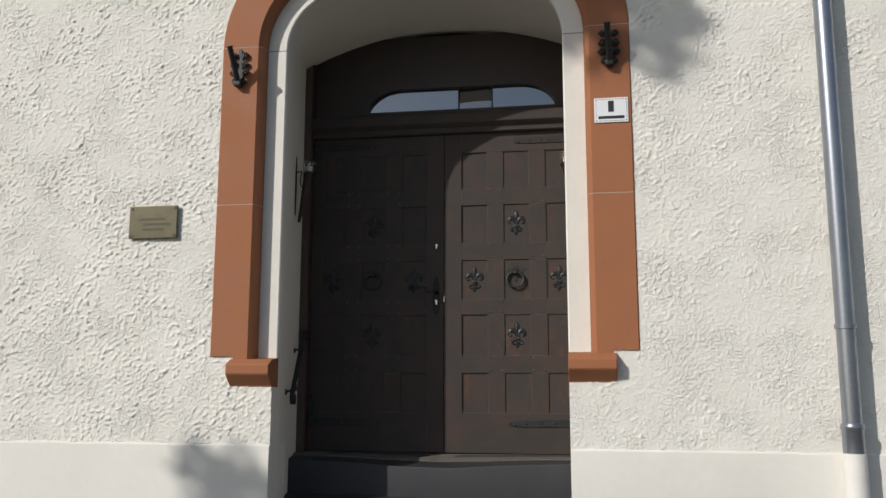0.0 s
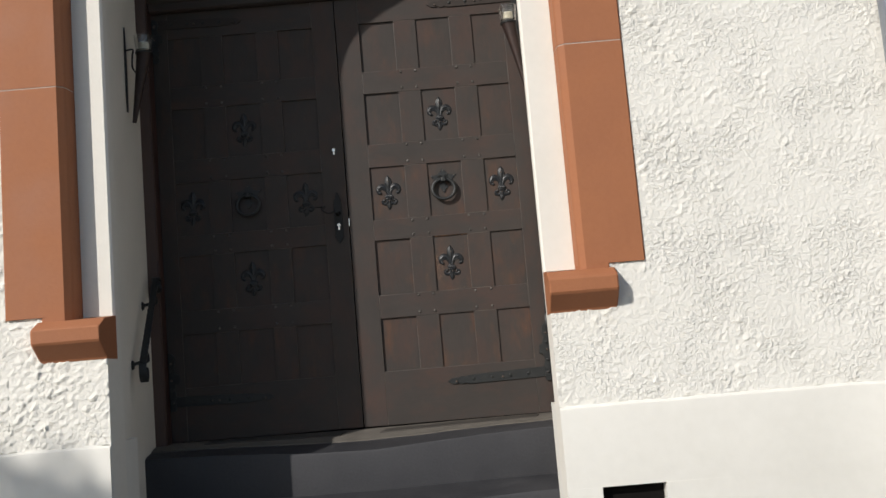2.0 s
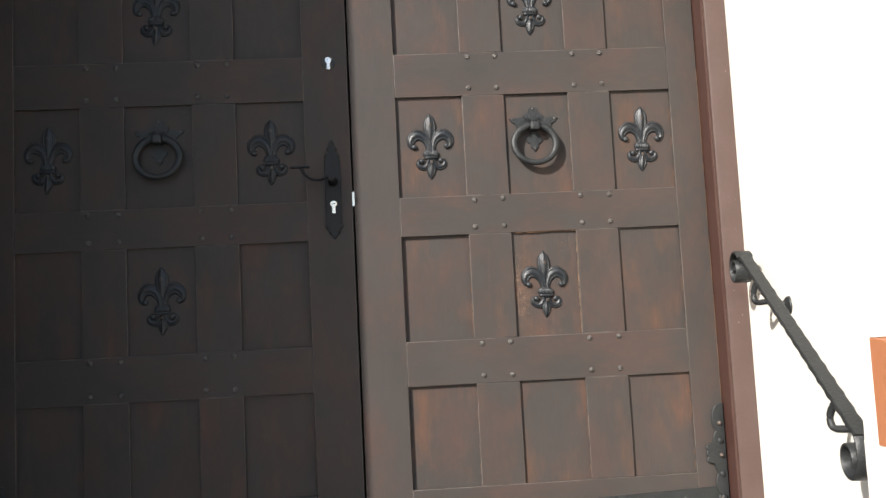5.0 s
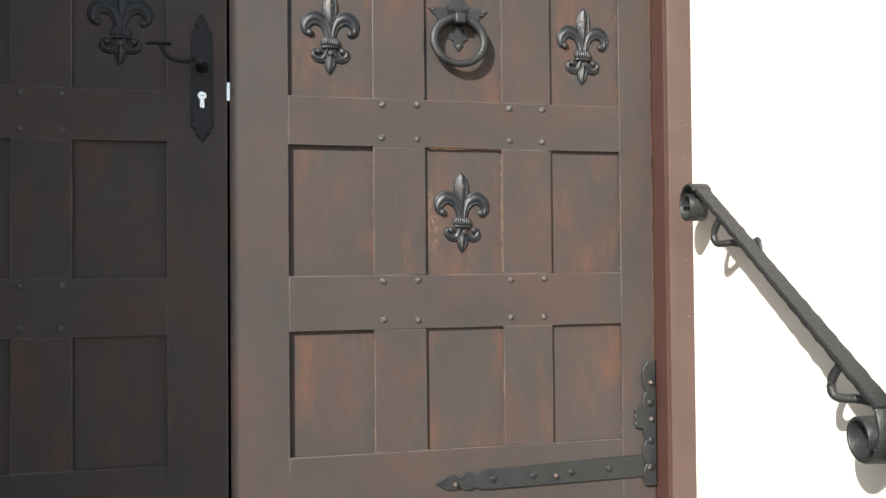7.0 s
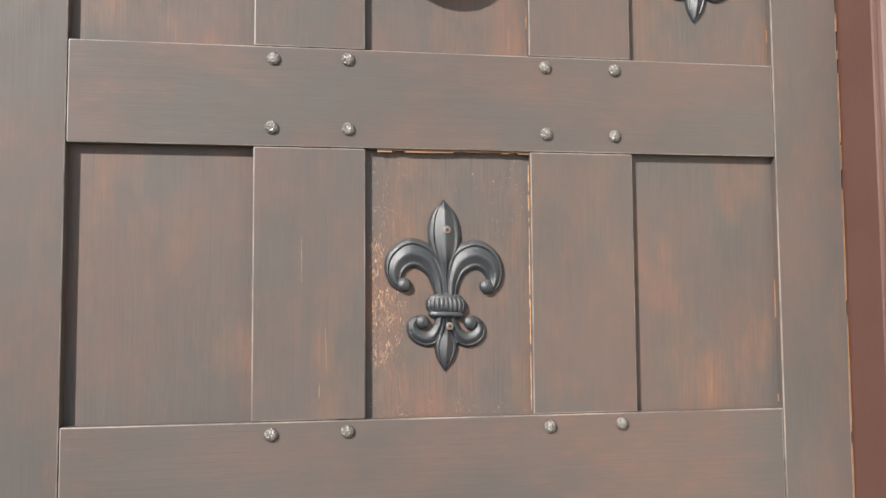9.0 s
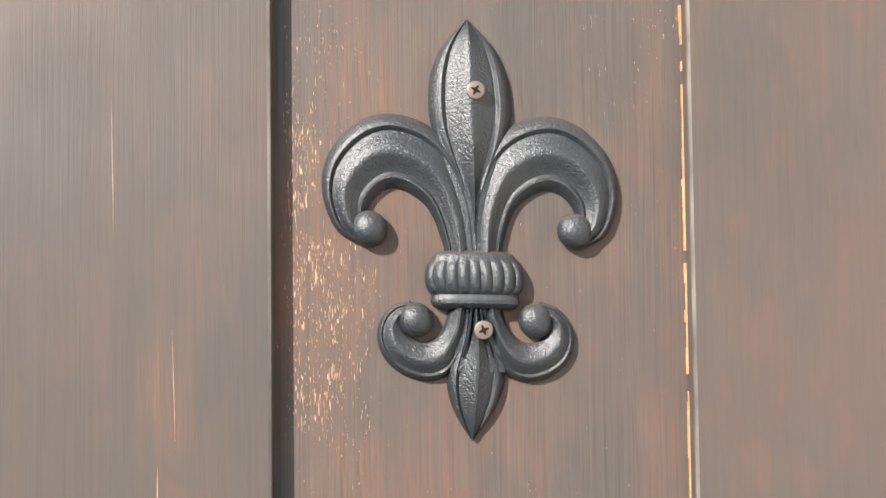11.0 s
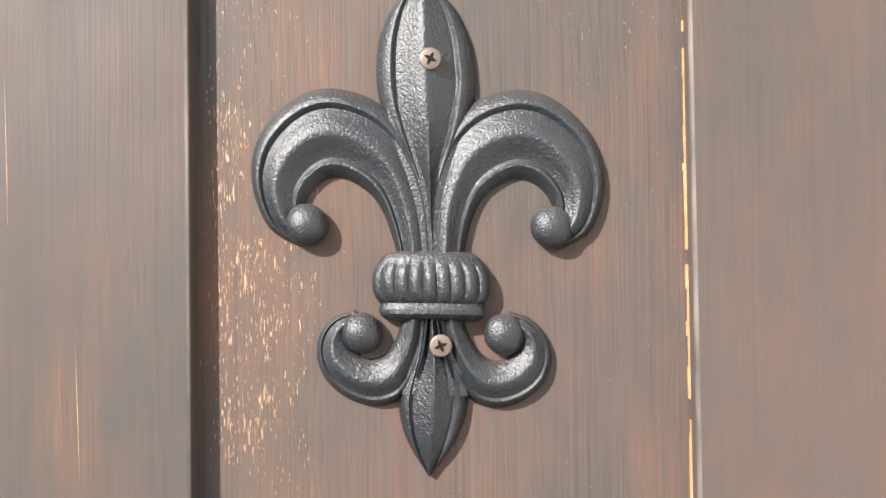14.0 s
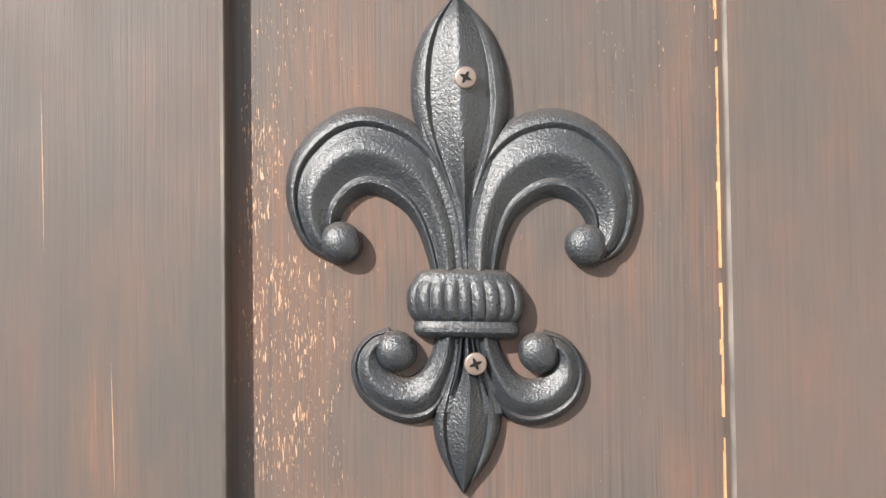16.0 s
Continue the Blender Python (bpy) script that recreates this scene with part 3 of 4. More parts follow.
inner = lunette()
nl = len(inner)
outer = []
for x, z in inner:
    f = (x - LX0) / (LX1 - LX0)
    xo = -0.902 + 1.804 * f
    R = (XD ** 2 + RISE ** 2) / (2 * RISE)
    outer.append((xo, ZD + RISE - R + math.sqrt(R * R - xo * xo) + 0.03))
bm = bmesh.new()
fr = [bm.verts.new((x, 0.0, z)) for x, z in inner]
fo = [bm.verts.new((x, 0.0, z)) for x, z in outer]
fb = [bm.verts.new((x, 0.05, z)) for x, z in inner]
lo0, lo1 = bm.verts.new((-0.902, 0.0, 2.266)), bm.verts.new((0.902, 0.0, 2.266))
for i in range(nl - 1):
    bm.faces.new((fr[i], fr[i + 1], fo[i + 1], fo[i]))
    bm.faces.new((fr[i], fb[i], fb[i + 1], fr[i + 1]))
bm.faces.new((lo0, fr[0], fo[0]))
bm.faces.new((lo1, fo[-1], fr[-1]))
part("tympanum_board", bm, DARK_BOARD, tym, "dark painted board round the lunette", smooth=30)
MX0, MX1 = 0.095, 0.322          # the middle pane leans back between two upright ones
for low_x, high_x in ((LX0 - 0.01, MX0), (MX1, LX1 + 0.01)):
    ring = [(x, z) for x, z in lunette(0.004) if low_x <= x <= high_x]
    ring = ring + [(MX0, LZ1 + 0.004), (MX0, LZ0 - 0.004)] if high_x == MX0 else [(MX1, LZ0 - 0.004), (MX1, LZ1 + 0.004)] + ring
    bm = bmesh.new()
    bm.faces.new([bm.verts.new((x, 0.036, z)) for x, z in ring])
    geo = bmesh.ops.extrude_face_region(bm, geom=bm.faces[:])
    bmesh.ops.translate(bm, vec=(0, 0.005, 0), verts=[v for v in geo["geom"] if isinstance(v, bmesh.types.BMVert)])
    part("pane", bm, PANE, tym, "glass pane reflecting pale sky")
lean = Matrix.Translation(((MX0 + MX1) / 2, 0.03, (LZ0 + LZ1) / 2)) @ Matrix.Rotation(radians(-2.5), 4, "Z") @ Matrix.Rotation(radians(-6.6), 4, "X")
part("pane", slab((MX0 - MX1) / 2 + 0.001, (MX1 - MX0) / 2 - 0.001, -0.0025, 0.0025, (LZ0 - LZ1) / 2 - 0.003, (LZ1 - LZ0) / 2 + 0.003), PANE, tym, "middle pane leaning back", mw=lean)
for x in (MX0, MX1):
    part("pane_edge", slab(x - 0.0025, x + 0.0025, 0.012, 0.049, LZ0, LZ1), DARK_BOARD, tym, "thin dark lead between the panes")
bm = loft([[Vector((x, y, z)) for y, z in ((0.0, 2.2685), (-0.012, 2.272), (-0.012, 2.286), (0.0, 2.29), (0.03, 2.29), (0.03, 2.2685))] for x in (LX0 - 0.05, LX1 + 0.05)], True, True)
part("glazing_bar", bm, DARK_BOARD, tym)

# ---- door leaves ----
COLS = [0.0022, 0.115, 0.2862, 0.3939, 0.5606, 0.6689, 0.8276, 0.9035]
TOPS = [0.526, 0.9, 1.2571, 1.6236, 1.9807]
BOTS = [0.275, 0.6362, 0.9985, 1.369, 1.733]
LEAF0, LEAF1 = 0.026, 2.11
REC = 0.0096
mm = 0.001


def relief_strand(outer, inner, heights, n, side, profile, base):
    o, i_, h = smooth_line(outer, n), smooth_line(inner, n), smooth_line([(v,) for v in heights], n)
    rings = []
    for a, b, t in zip(o, i_, h):
        rings.append([Vector((side * (a[0] + (b[0] - a[0]) * q) * mm, base - t[0] * hh * mm, (a[1] + (b[1] - a[1]) * q) * mm)) for q, hh in profile])
    return loft(rings, True, True)


HORN = [(0, 0), (0.0, 0.1), (0.03, 0.28), (0.075, 0.48), (0.12, 0.62), (0.155, 0.7), (0.185, 0.72), (0.21, 0.67), (0.228, 0.57), (0.246, 0.52), (0.27, 0.54), (0.36, 0.76), (0.48, 0.98), (0.53, 1.0), (0.57, 0.96), (0.68, 0.7), (0.77, 0.5), (0.795, 0.48), (0.815, 0.54), (0.84, 0.62), (0.87, 0.62), (0.91, 0.5), (0.955, 0.3), (1.0, 0.08), (1.0, 0)]
SCROLL = [(0, 0), (0.0, 0.1), (0.04, 0.3), (0.09, 0.5), (0.13, 0.62), (0.165, 0.66), (0.195, 0.6), (0.22, 0.52), (0.25, 0.54), (0.36, 0.8), (0.5, 1.0), (0.58, 1.0), (0.7, 0.84), (0.8, 0.66), (0.86, 0.6), (0.92, 0.46), (0.97, 0.25), (1.0, 0.08), (1.0, 0)]
RIM = [(0, 0), (0.0, 0.1), (0.035, 0.3), (0.08, 0.48), (0.12, 0.6), (0.15, 0.63), (0.172, 0.58), (0.188, 0.49), (0.205, 0.46), (0.3, 0.62), (0.4, 0.82), (0.48, 0.99)]
PETAL = RIM + [(1 - q, h) for q, h in reversed(RIM)]


def blob(x, z, r, h, base):
    """A half-sunk boss."""
    bm = bmesh.new()
    bmesh.ops.create_uvsphere(bm, u_segments=20, v_segments=12, radius=r * mm, matrix=Matrix.Translation((x * mm, base - h * mm, z * mm)) @ Matrix.Diagonal((1, 0.78, 1, 1)))
    return bm


def fleur_mesh():
    base = 0.0
    parts = []
    zs = [84.5, 79, 72, 62, 52, 44, 35, 25, 16, 6, -8]
    ws = [0.4, 6.0, 11.6, 15.6, 16.9, 16.6, 14.2, 9.8, 5.4, 2.0, 0.5]
    parts.append(relief_strand([(0.8 - w, z) for w, z in zip(ws, zs)], [(0.8 + w, z) for w, z in zip(ws, zs)], [2.5, 5.5, 7.2, 8.4, 8.8, 8.8, 8.6, 8.0, 7.2, 5.8, 4.6], 52, 1, PETAL, base))
    zs = [-85.4, -79.5, -72.5, -65, -58, -50, -42, -36, -30]
    ws = [0.4, 4.8, 8.8, 11.2, 11.5, 9.0, 5.8, 4.2, 3.6]
    bend = [-0.09 * max(0.0, -52 - z) for z in zs]
    parts.append(relief_strand([(b - w, z) for w, z, b in zip(ws, zs, bend)], [(b + w, z) for w, z, b in zip(ws, zs, bend)], [2.5, 4.8, 6.6, 7.4, 7.6, 7.4, 7.2, 7, 7], 40, 1, PETAL, base))
    out = [(-1.5, -14), (-1.4, -2), (-0.6, 9), (2.6, 21), (8, 33), (16, 40.8), (25, 44.6), (34, 45.6), (43, 43), (51.3, 36.6), (57.6, 28), (60.2, 17.5), (58.9, 7), (54, -3), (44, -8.8)]
    inn = [(11, -14), (12, -8), (13.4, -3), (15.2, 2.5), (18, 7.6), (22, 11.4), (27, 14.4), (31.5, 15.2), (35.5, 14), (38.8, 11.4), (41.2, 8), (42.3, 4.8), (42, 1.8), (41, -0.5), (39.8, -2.4)]
    hs = [6.6, 6.4, 6.2, 6.3, 6.6, 7.0, 7.4, 7.6, 7.6, 7.4, 7.1, 6.7, 6.2, 5.8, 5.0]
    out2 = [(1, -30), (2, -40), (5.5, -50), (10.5, -58.4), (16, -61.8), (23, -62.2), (31, -59.2), (37.2, -53.4), (39.8, -45.6), (38.4, -38.2), (33.4, -32.4), (26.5, -29.8)]
    inn2 = [(10, -30), (11.5, -36), (13.6, -41), (17, -45), (21, -46.6), (24.6, -45.6), (27.2, -43.6), (28.6, -41.2), (28.6, -39), (27.6, -37.2), (25.6, -36.6), (23.4, -37)]
    hs2 = [6.6, 6.6, 6.5, 6.4, 6.3, 6.3, 6.2, 6.0, 5.6, 5.2, 4.7, 4.2]
    for side in (-1, 1):
        parts.append(relief_strand(out, inn, hs, 84, side, HORN, base))
        parts.append(relief_strand(out2, inn2, hs2, 64, side, SCROLL, base))
        parts.append(blob(side * 41.4, -1.3, 7.3, 2.6, base))
        parts.append(blob(side * 24.0, -37.6, 7.0, 2.4, base))
        parts.append(relief_strand([(0.2, -31), (1.6, -42), (4.6, -52)], [(2.8, -31), (4.6, -42), (7.4, -52)], [7.4, 7.0, 5.4], 12, side, PETAL, base))
    flat = [(0, 0), (0.0, 0.9), (0.1, 1.0), (0.9, 1.0), (1.0, 0.9), (1.0, 0)]
    for zs, ws, h in (((-14, 2, 20, 34, 42), (6, 6.5, 9, 12, 13), 4.3), ((-30, -40, -50, -58), (8, 8, 9, 11), 4.2)):
        parts.append(relief_strand([(-w, z) for w, z in zip(ws, zs)], [(w, z) for w, z in zip(ws, zs)], [h] * len(zs), 14, 1, flat, base))
    # fluted cuff with a smooth upper lip and a lower bead
    prof = [(-10.2, 14.0, 0.5), (-11.0, 15.6, 0.7), (-12.3, 16.8, 0.8), (-13.6, 17.5, 0.82), (-14.4, 18.0, 0.84), (-15.2, 18.6, 0.9), (-17.5, 19.6, 0.97), (-20.5, 20.0, 1.0), (-23.5, 19.8, 0.99), (-25.8, 19.0, 0.94), (-26.8, 18.2, 0.86), (-27.6, 17.6, 0.79), (-28.4, 17.6, 0.82), (-29.6, 18.0, 0.9), (-31.0, 17.8, 0.9), (-32.4, 16.8, 0.8), (-33.5, 15.0, 0.55)]
    rings = []
    for z, w, d in prof:
        ring = []
        for k in range(145):
            a = math.pi * k / 144
            x = w * math.cos(a)
            flute = 0.0
            if -27.2 < z < -14.2:
                flute = 1.9 * (abs(math.cos(math.pi * x / w * 4.3)) ** 0.6 - 0.72) * math.sin(math.pi * (z + 27.2) / 13.0) ** 0.35
            dep = (10.2 * d + flute) * (max(0.0, math.sin(a)) ** 0.55)
            ring.append(Vector((x * mm, -dep * mm, (z + 0.5 * math.sin(a)) * mm)))
        rings.append(ring)
    parts.append(loft(rings, True, True))
    return join(*parts)


def ragged_plate(pts, thick, y):
    bm = bmesh.new()
    lo = [bm.verts.new((x, y, z)) for x, z in pts]
    f = bm.faces.new(lo)
    geo = bmesh.ops.extrude_face_region(bm, geom=[f])
    bmesh.ops.translate(bm, vec=(0, -thick, 0), verts=[v for v in geo["geom"] if isinstance(v, bmesh.types.BMVert)])
    if thick > 0.002:
        front = [g for g in geo["geom"] if isinstance(g, bmesh.types.BMFace)]
        bmesh.ops.inset_region(bm, faces=front, thickness=0.0013, depth=0.0)
        bmesh.ops.translate(bm, vec=(0, -0.0011, 0), verts=list({v for g in front if g.is_valid for v in g.verts}))
    return bm


def screw_meshes():
    head = lathe([(0.0, 0.0), (3.8 * mm, 0.0), (3.8 * mm, 0.45 * mm), (3.55 * mm, 0.8 * mm), (3.1 * mm, 0.95 * mm), (0.0, 0.98 * mm)], 28, Matrix.Rotation(radians(90), 4, "X"))
    # flat dark cross laid on the head, painting the shade of an uncut slot
    bar = [(-2.2, 0.12), (-1.4, 0.5), (-0.55, 0.6), (0, 0.75), (0.55, 0.6), (1.4, 0.5), (2.2, 0.12)]
    ring = [(x * mm, w * mm) for x, w in bar] + [(x * mm, -w * mm) for x, w in reversed(bar)]
    cross = join(ragged_plate(ring, 0.00006, -0.96 * mm), ragged_plate([(z, -x) for x, z in ring], 0.00007, -0.96 * mm))
    return head, cross


def finish(bm, name, mats, smooth=0.0):
    bmesh.ops.recalc_face_normals(bm, faces=bm.faces[:])
    me = bpy.data.meshes.new(name)
    bm.to_mesh(me)
    bm.free()
    me.materials.append(mats)
    if smooth:
        me.shade_smooth()
        me.set_sharp_from_angle(angle=radians(smooth))
    return me


FLEUR_ME = finish(fleur_mesh(), "fleur_ornament", IRON, 33)
_b = fleur_mesh()
bmesh.ops.transform(_b, matrix=Matrix(((1, 0, -0.0225, 0), (0, 1, 0, 0), (-0.025, 0, 1, 0), (0, 0, 0, 1))), verts=_b.verts[:])
ASKEW_ME = finish(_b, "fleur_ornament", IRON, 33)      # one casting came out askew
_h, _c = screw_meshes()
HEAD_ME, CROSS_ME = finish(_h, "screw_head", SCREW, 40), finish(_c, "cross_slot_shade", HOLLOW_SHADE)


def rivet_mesh():
    bm = bmesh.new()
    bmesh.ops.create_icosphere(bm, subdivisions=3, radius=1.0)
    for v in bm.verts:
        v.co *= 1 + 0.035 * noise.noise(v.co * 6)
    bmesh.ops.delete(bm, geom=[v for v in bm.verts if v.co.y > 0.12], context="VERTS")
    bmesh.ops.scale(bm, vec=(0.0066, 0.0042, 0.0066), verts=bm.verts[:])
    return bm


RIVET_ME = finish(rivet_mesh(), "rivet", STUD)
STRAP_STUD_ME = finish(rivet_mesh(), "stud", WROUGHT)
RUSTY_ME = finish(rivet_mesh(), "rusty_screw", SCREW)


def shared(name, me, parent, m, label=""):
    ob = new(name, me)
    ob.parent = parent
    ob.matrix_basis = m
    if label:
        ob["label"] = label
    return ob


def add_fleur(leaf, x, z, tilt, me=None):
    f = shared("fleur_ornament", me or FLEUR_ME, leaf, Matrix.Translation((x, REC, z)) @ Matrix.Rotation(radians(tilt), 4, "Y"), "black cast iron lily ornament")
    for k, (sx, sz, sy) in enumerate(((0.8, 54, 8.3), (0.3, -41.2, 7.0))):
        if me:
            sx += (1.9, 2.3)[k] - 0.0225 * sz
        turn = Matrix.Translation((sx * mm, -sy * mm, sz * mm)) @ Matrix.Rotation(radians(28 + 40 * k), 4, "Y")
        shared("screw", HEAD_ME, f, turn, "brown cross-head screw")
        shared("screw_slot_shade", CROSS_ME, f, turn @ Matrix.Translation((0, -0.0001, 0)))
    return f


def cross_plate():
    """Pointed cross plate of the ring knocker, 4 mm thick."""
    def arm(length, wide):
        return [(6, 8), (6, length * 0.4), (wide * 0.55, length * 0.46), (wide * 0.8, length * 0.40), (wide, length * 0.5), (wide * 0.92, length * 0.62), (wide * 0.55, length * 0.68), (wide * 0.42, length * 0.76), (wide * 0.5, length * 0.82), (wide * 0.22, length * 0.92), (0, length)]
    bm = bmesh.new()
    for ang, length, wide in ((0, 56, 24), (180, 64, 19), (68, 64, 15), (-68, 64, 15)):
        a = arm(length, wide)
        ring = [(0, 0)] + a + [(-x, z) for x, z in reversed(a[:-1])]
        c, s = math.cos(radians(ang)), math.sin(radians(ang))
        pts = [((x * c - z * s) * mm, (x * s + z * c) * mm) for x, z in ring]
        lo = [bm.verts.new((x, 0, z)) for x, z in pts]
        hi = [bm.verts.new((x * 0.985, -0.0035, z * 0.985)) for x, z in pts]
        n = len(pts)
        for i in range(1, n - 1):
            bm.faces.new((hi[0], hi[i], hi[i + 1]))
        for i in range(n):
            bm.faces.new((lo[i], lo[(i + 1) % n], hi[(i + 1) % n], hi[i]))
    return bm


def ring_bar():
    R, r, n, k = 0.0500, 0.0083, 48, 12
    rings = []
    for i in range(n):
        a = math.tau * i / n
        rr = r * (1.0 + 0.12 * math.cos(a))
        c = Vector((math.sin(a) * R, 0, math.cos(a) * R))
        u = Vector((math.sin(a), 0, math.cos(a)))
        rings.append([c + u * rr * math.cos(math.tau * j / k) + Vector((0, 1, 0)) * rr * math.sin(math.tau * j / k) for j in range(k)])
    rings.append(rings[0])
    bm = loft(rings, True, False)
    bmesh.ops.remove_doubles(bm, verts=bm.verts[:], dist=1e-6)
    return bm


PLATE_ME = finish(cross_plate(), "knocker_plate", WROUGHT)
RING_ME = finish(ring_bar(), "knocker_ring", WROUGHT, 60)
BOSS_ME = finish(slab(-0.011, 0.011, -0.03, 0.0, -0.012, 0.011, 0.005, None, 3), "knocker_boss", WROUGHT, 50)


def add_knocker(leaf, x, z):
    p = shared("knocker_plate", PLATE_ME, leaf, Matrix.Translation((x, REC, z)) @ Matrix.Diagonal((1.08, 1, 1.0, 1)), "black iron ring knocker on a pointed cross plate")
    shared("boss", BOSS_ME, p, Matrix.Identity(4))
    shared("ring", RING_ME, p, Matrix.Translation((-0.001, -0.017, -0.0465)) @ Matrix.Rotation(radians(-7), 4, "X"), "thick black iron ring")
    for sx, sz in ((0, 47), (0, -55), (-51, 21), (51, 21)):
        shared("nail", RIVET_ME, p, Matrix.Translation((sx * mm, -0.0035, sz * mm)) @ Matrix.Diagonal((0.5, 0.5, 0.5, 1)))


def add_strap(leaf, s, z, tip=0.41, bolts=True):
    """Long hinge strap with a lily-like tip and studs."""
    x1 = 0.902
    up = [(tip, 0.0), (tip + 0.02, 0.013), (tip + 0.042, 0.016), (tip + 0.05, 0.010), (tip + 0.06, 0.017), (tip + 0.075, 0.019), (tip + 0.083, 0.013), (tip + 0.095, 0.019), (tip + 0.11, 0.0205), (x1, 0.024)]
    ring = up + [(x, -h) for x, h in reversed(up[1:])]
    tilt = 0.022
    ring = [(s * x, z + h + (x - tip) * tilt) for x, h in ring]
    strap = part("strap_hinge", ragged_plate(ring, 0.004, -0.0002), WROUGHT if bolts else PAINTED_STRAP, leaf, "black iron strap hinge with studs" if bolts else "brown painted strap hinge")
    for x in (0.451, 0.532, 0.62, 0.67, 0.706, 0.793, 0.885):
        xx = tip + (x - 0.41) * (x1 - tip) / (x1 - 0.41)
        rusty = x in (0.451, 0.67, 0.885)
        m = Matrix.Translation((s * xx, -0.0052, z + (xx - tip) * tilt - (0.003 if rusty else 0))) @ Matrix.Rotation(radians(12), 4, "X")
        shared("rusty_screw" if rusty else "stud", RUSTY_ME if rusty else STRAP_STUD_ME, strap, m @ Matrix.Diagonal((0.8, 2.1, 0.8, 1) if rusty else (1.25, 1.0, 1.25, 1)))
    return strap


def add_hinge_plate(leaf, s, z0, z1):
    """Upright hinge plate with scalloped edge beside the frame."""
    pts = []
    n = 64
    for i in range(n + 1):
        f = i / n
        z = z0 + (z1 - z0) * f
        w = 0.0225 + 0.0085 * abs(math.sin(math.pi * (f * 5.2 + 0.1))) ** 0.7
        if f > 0.9:
            w = 0.006 + 0.024 * math.sqrt(max(0.0, 1 - ((f - 0.9) / 0.1) ** 1.5))
        if 0.46 < f < 0.63:
            w = 0.046 + 0.004 * abs(math.sin((f - 0.46) / 0.17 * 3 * math.pi))
        pts.append((s * (0.902 - w), z))
    pts += [(s * 0.902, z1), (s * 0.902, z0)]
    plate = part("hinge_plate", ragged_plate(pts, 0.0045, -0.004), WROUGHT, leaf, "black iron upright hinge plate")
    for f in (0.15, 0.36, 0.53, 0.66, 0.82):
        rusty = f in (0.53, 0.82)
        shared("rusty_screw" if rusty else "stud", RUSTY_ME if rusty else STRAP_STUD_ME, plate, Matrix.Translation((s * 0.889, -0.0095, z0 + (z1 - z0) * f)) @ Matrix.Diagonal((0.85, 2.2, 0.85, 1) if rusty else (1.2, 1.2, 1.2, 1)))


def door_leaf(name, s, label):
    """s = 1: the leaf in the sun; s = -1: its mirror with the lock."""
    leaf = empty(name, label, "door", "structure")
    off = 0.0 if s > 0 else -0.0012

    def bx(n, x0, x1, z0, z1, y0, mat, bev=0.0013, lab=""):
        a, b = sorted((s * x0 + off, s * x1 + off))
        # bevels take the pale EDGE colour as a painted highlight
        return part(n, slab(a, b, y0, 0.05, z0, z1, bev, edge=True), [mat, EDGE] if bev else mat, leaf, lab)

    bx("stile", COLS[0], COLS[1], LEAF0, LEAF1, 0.0, STILE)
    bx("stile", COLS[6], COLS[7], LEAF0, LEAF1, 0.0, STILE)
    edges = [LEAF0] + [v for pair in zip(BOTS, TOPS) for v in pair] + [LEAF1]
    for k in range(6):
        bx("rail", COLS[1] + 0.0004, COLS[6] - 0.0004, edges[2 * k], edges[2 * k + 1], 0.0008, RAIL)
    for k in range(5):
        for c in (2, 4):
            bx("muntin", COLS[c], COLS[c + 1], BOTS[k] + 0.0004, TOPS[k] - 0.0004, 0.0014, MUNTIN)
        for c in (1, 3, 5):
            main = s > 0 and k == 1 and c == 3
            bx("panel", COLS[c] - 0.004, COLS[c + 1] + 0.004, BOTS[k] - 0.004, TOPS[k] + 0.004, REC + (0.0024 if c == 1 and k != 2 else 0.0), PANEL_FLECKED if main else PANEL_SOUND if s < 0 or k > 2 else PANEL, 0.0)
    for k in range(4):
        z0, z1 = TOPS[k], BOTS[k + 1]
        for x in ((COLS[2] + 0.018), (COLS[3] - 0.017), (COLS[4] + 0.017), (COLS[5] - 0.018)):
            for z in (z0 + 0.0185, z1 - 0.0115):
                j = Matrix.Rotation(random.uniform(0, 6.28), 4, "Y")
                shared("rivet", RIVET_ME, leaf, Matrix.Translation((s * x + off + random.uniform(-0.001, 0.001), 0.0005, z + random.uniform(-0.001, 0.001))) @ j)
    cx = [0.5 * (COLS[c] + COLS[c + 1]) for c in (1, 3, 5)]
    fz = [0.5 * (a + b) for a, b in zip(BOTS, TOPS)]
    for c, r, tilt in ((1, 3, 0.5), (0, 2, -0.5), (2, 2, 0.8), (1, 1, -1.1)):
        if s > 0 and (c, r) == (1, 1):
            add_fleur(leaf, 0.4735, 0.766, 0.0, ASKEW_ME)
        else:
            add_fleur(leaf, s * cx[c] + off - (0.0008 if c == 1 else 0), fz[r] + (0.0 if r == 1 else 0.002), tilt)
    add_knocker(leaf, s * cx[1] + off - (0.009 if s > 0 else 0.0), 1.17)
    add_strap(leaf, s, 0.205)
    add_strap(leaf, s, 2.045, 0.46, False)
    add_hinge_plate(leaf, s, 0.172, 0.445)
    add_hinge_plate(leaf, s, 1.86, 2.085)
    return leaf


leaf_sun = door_leaf("door_1", 1, "dark brown panelled oak-look door leaf with iron lilies, sunlit")
leaf_lock = door_leaf("door_2", -1, "dark brown panelled door leaf with lock plate and lever")

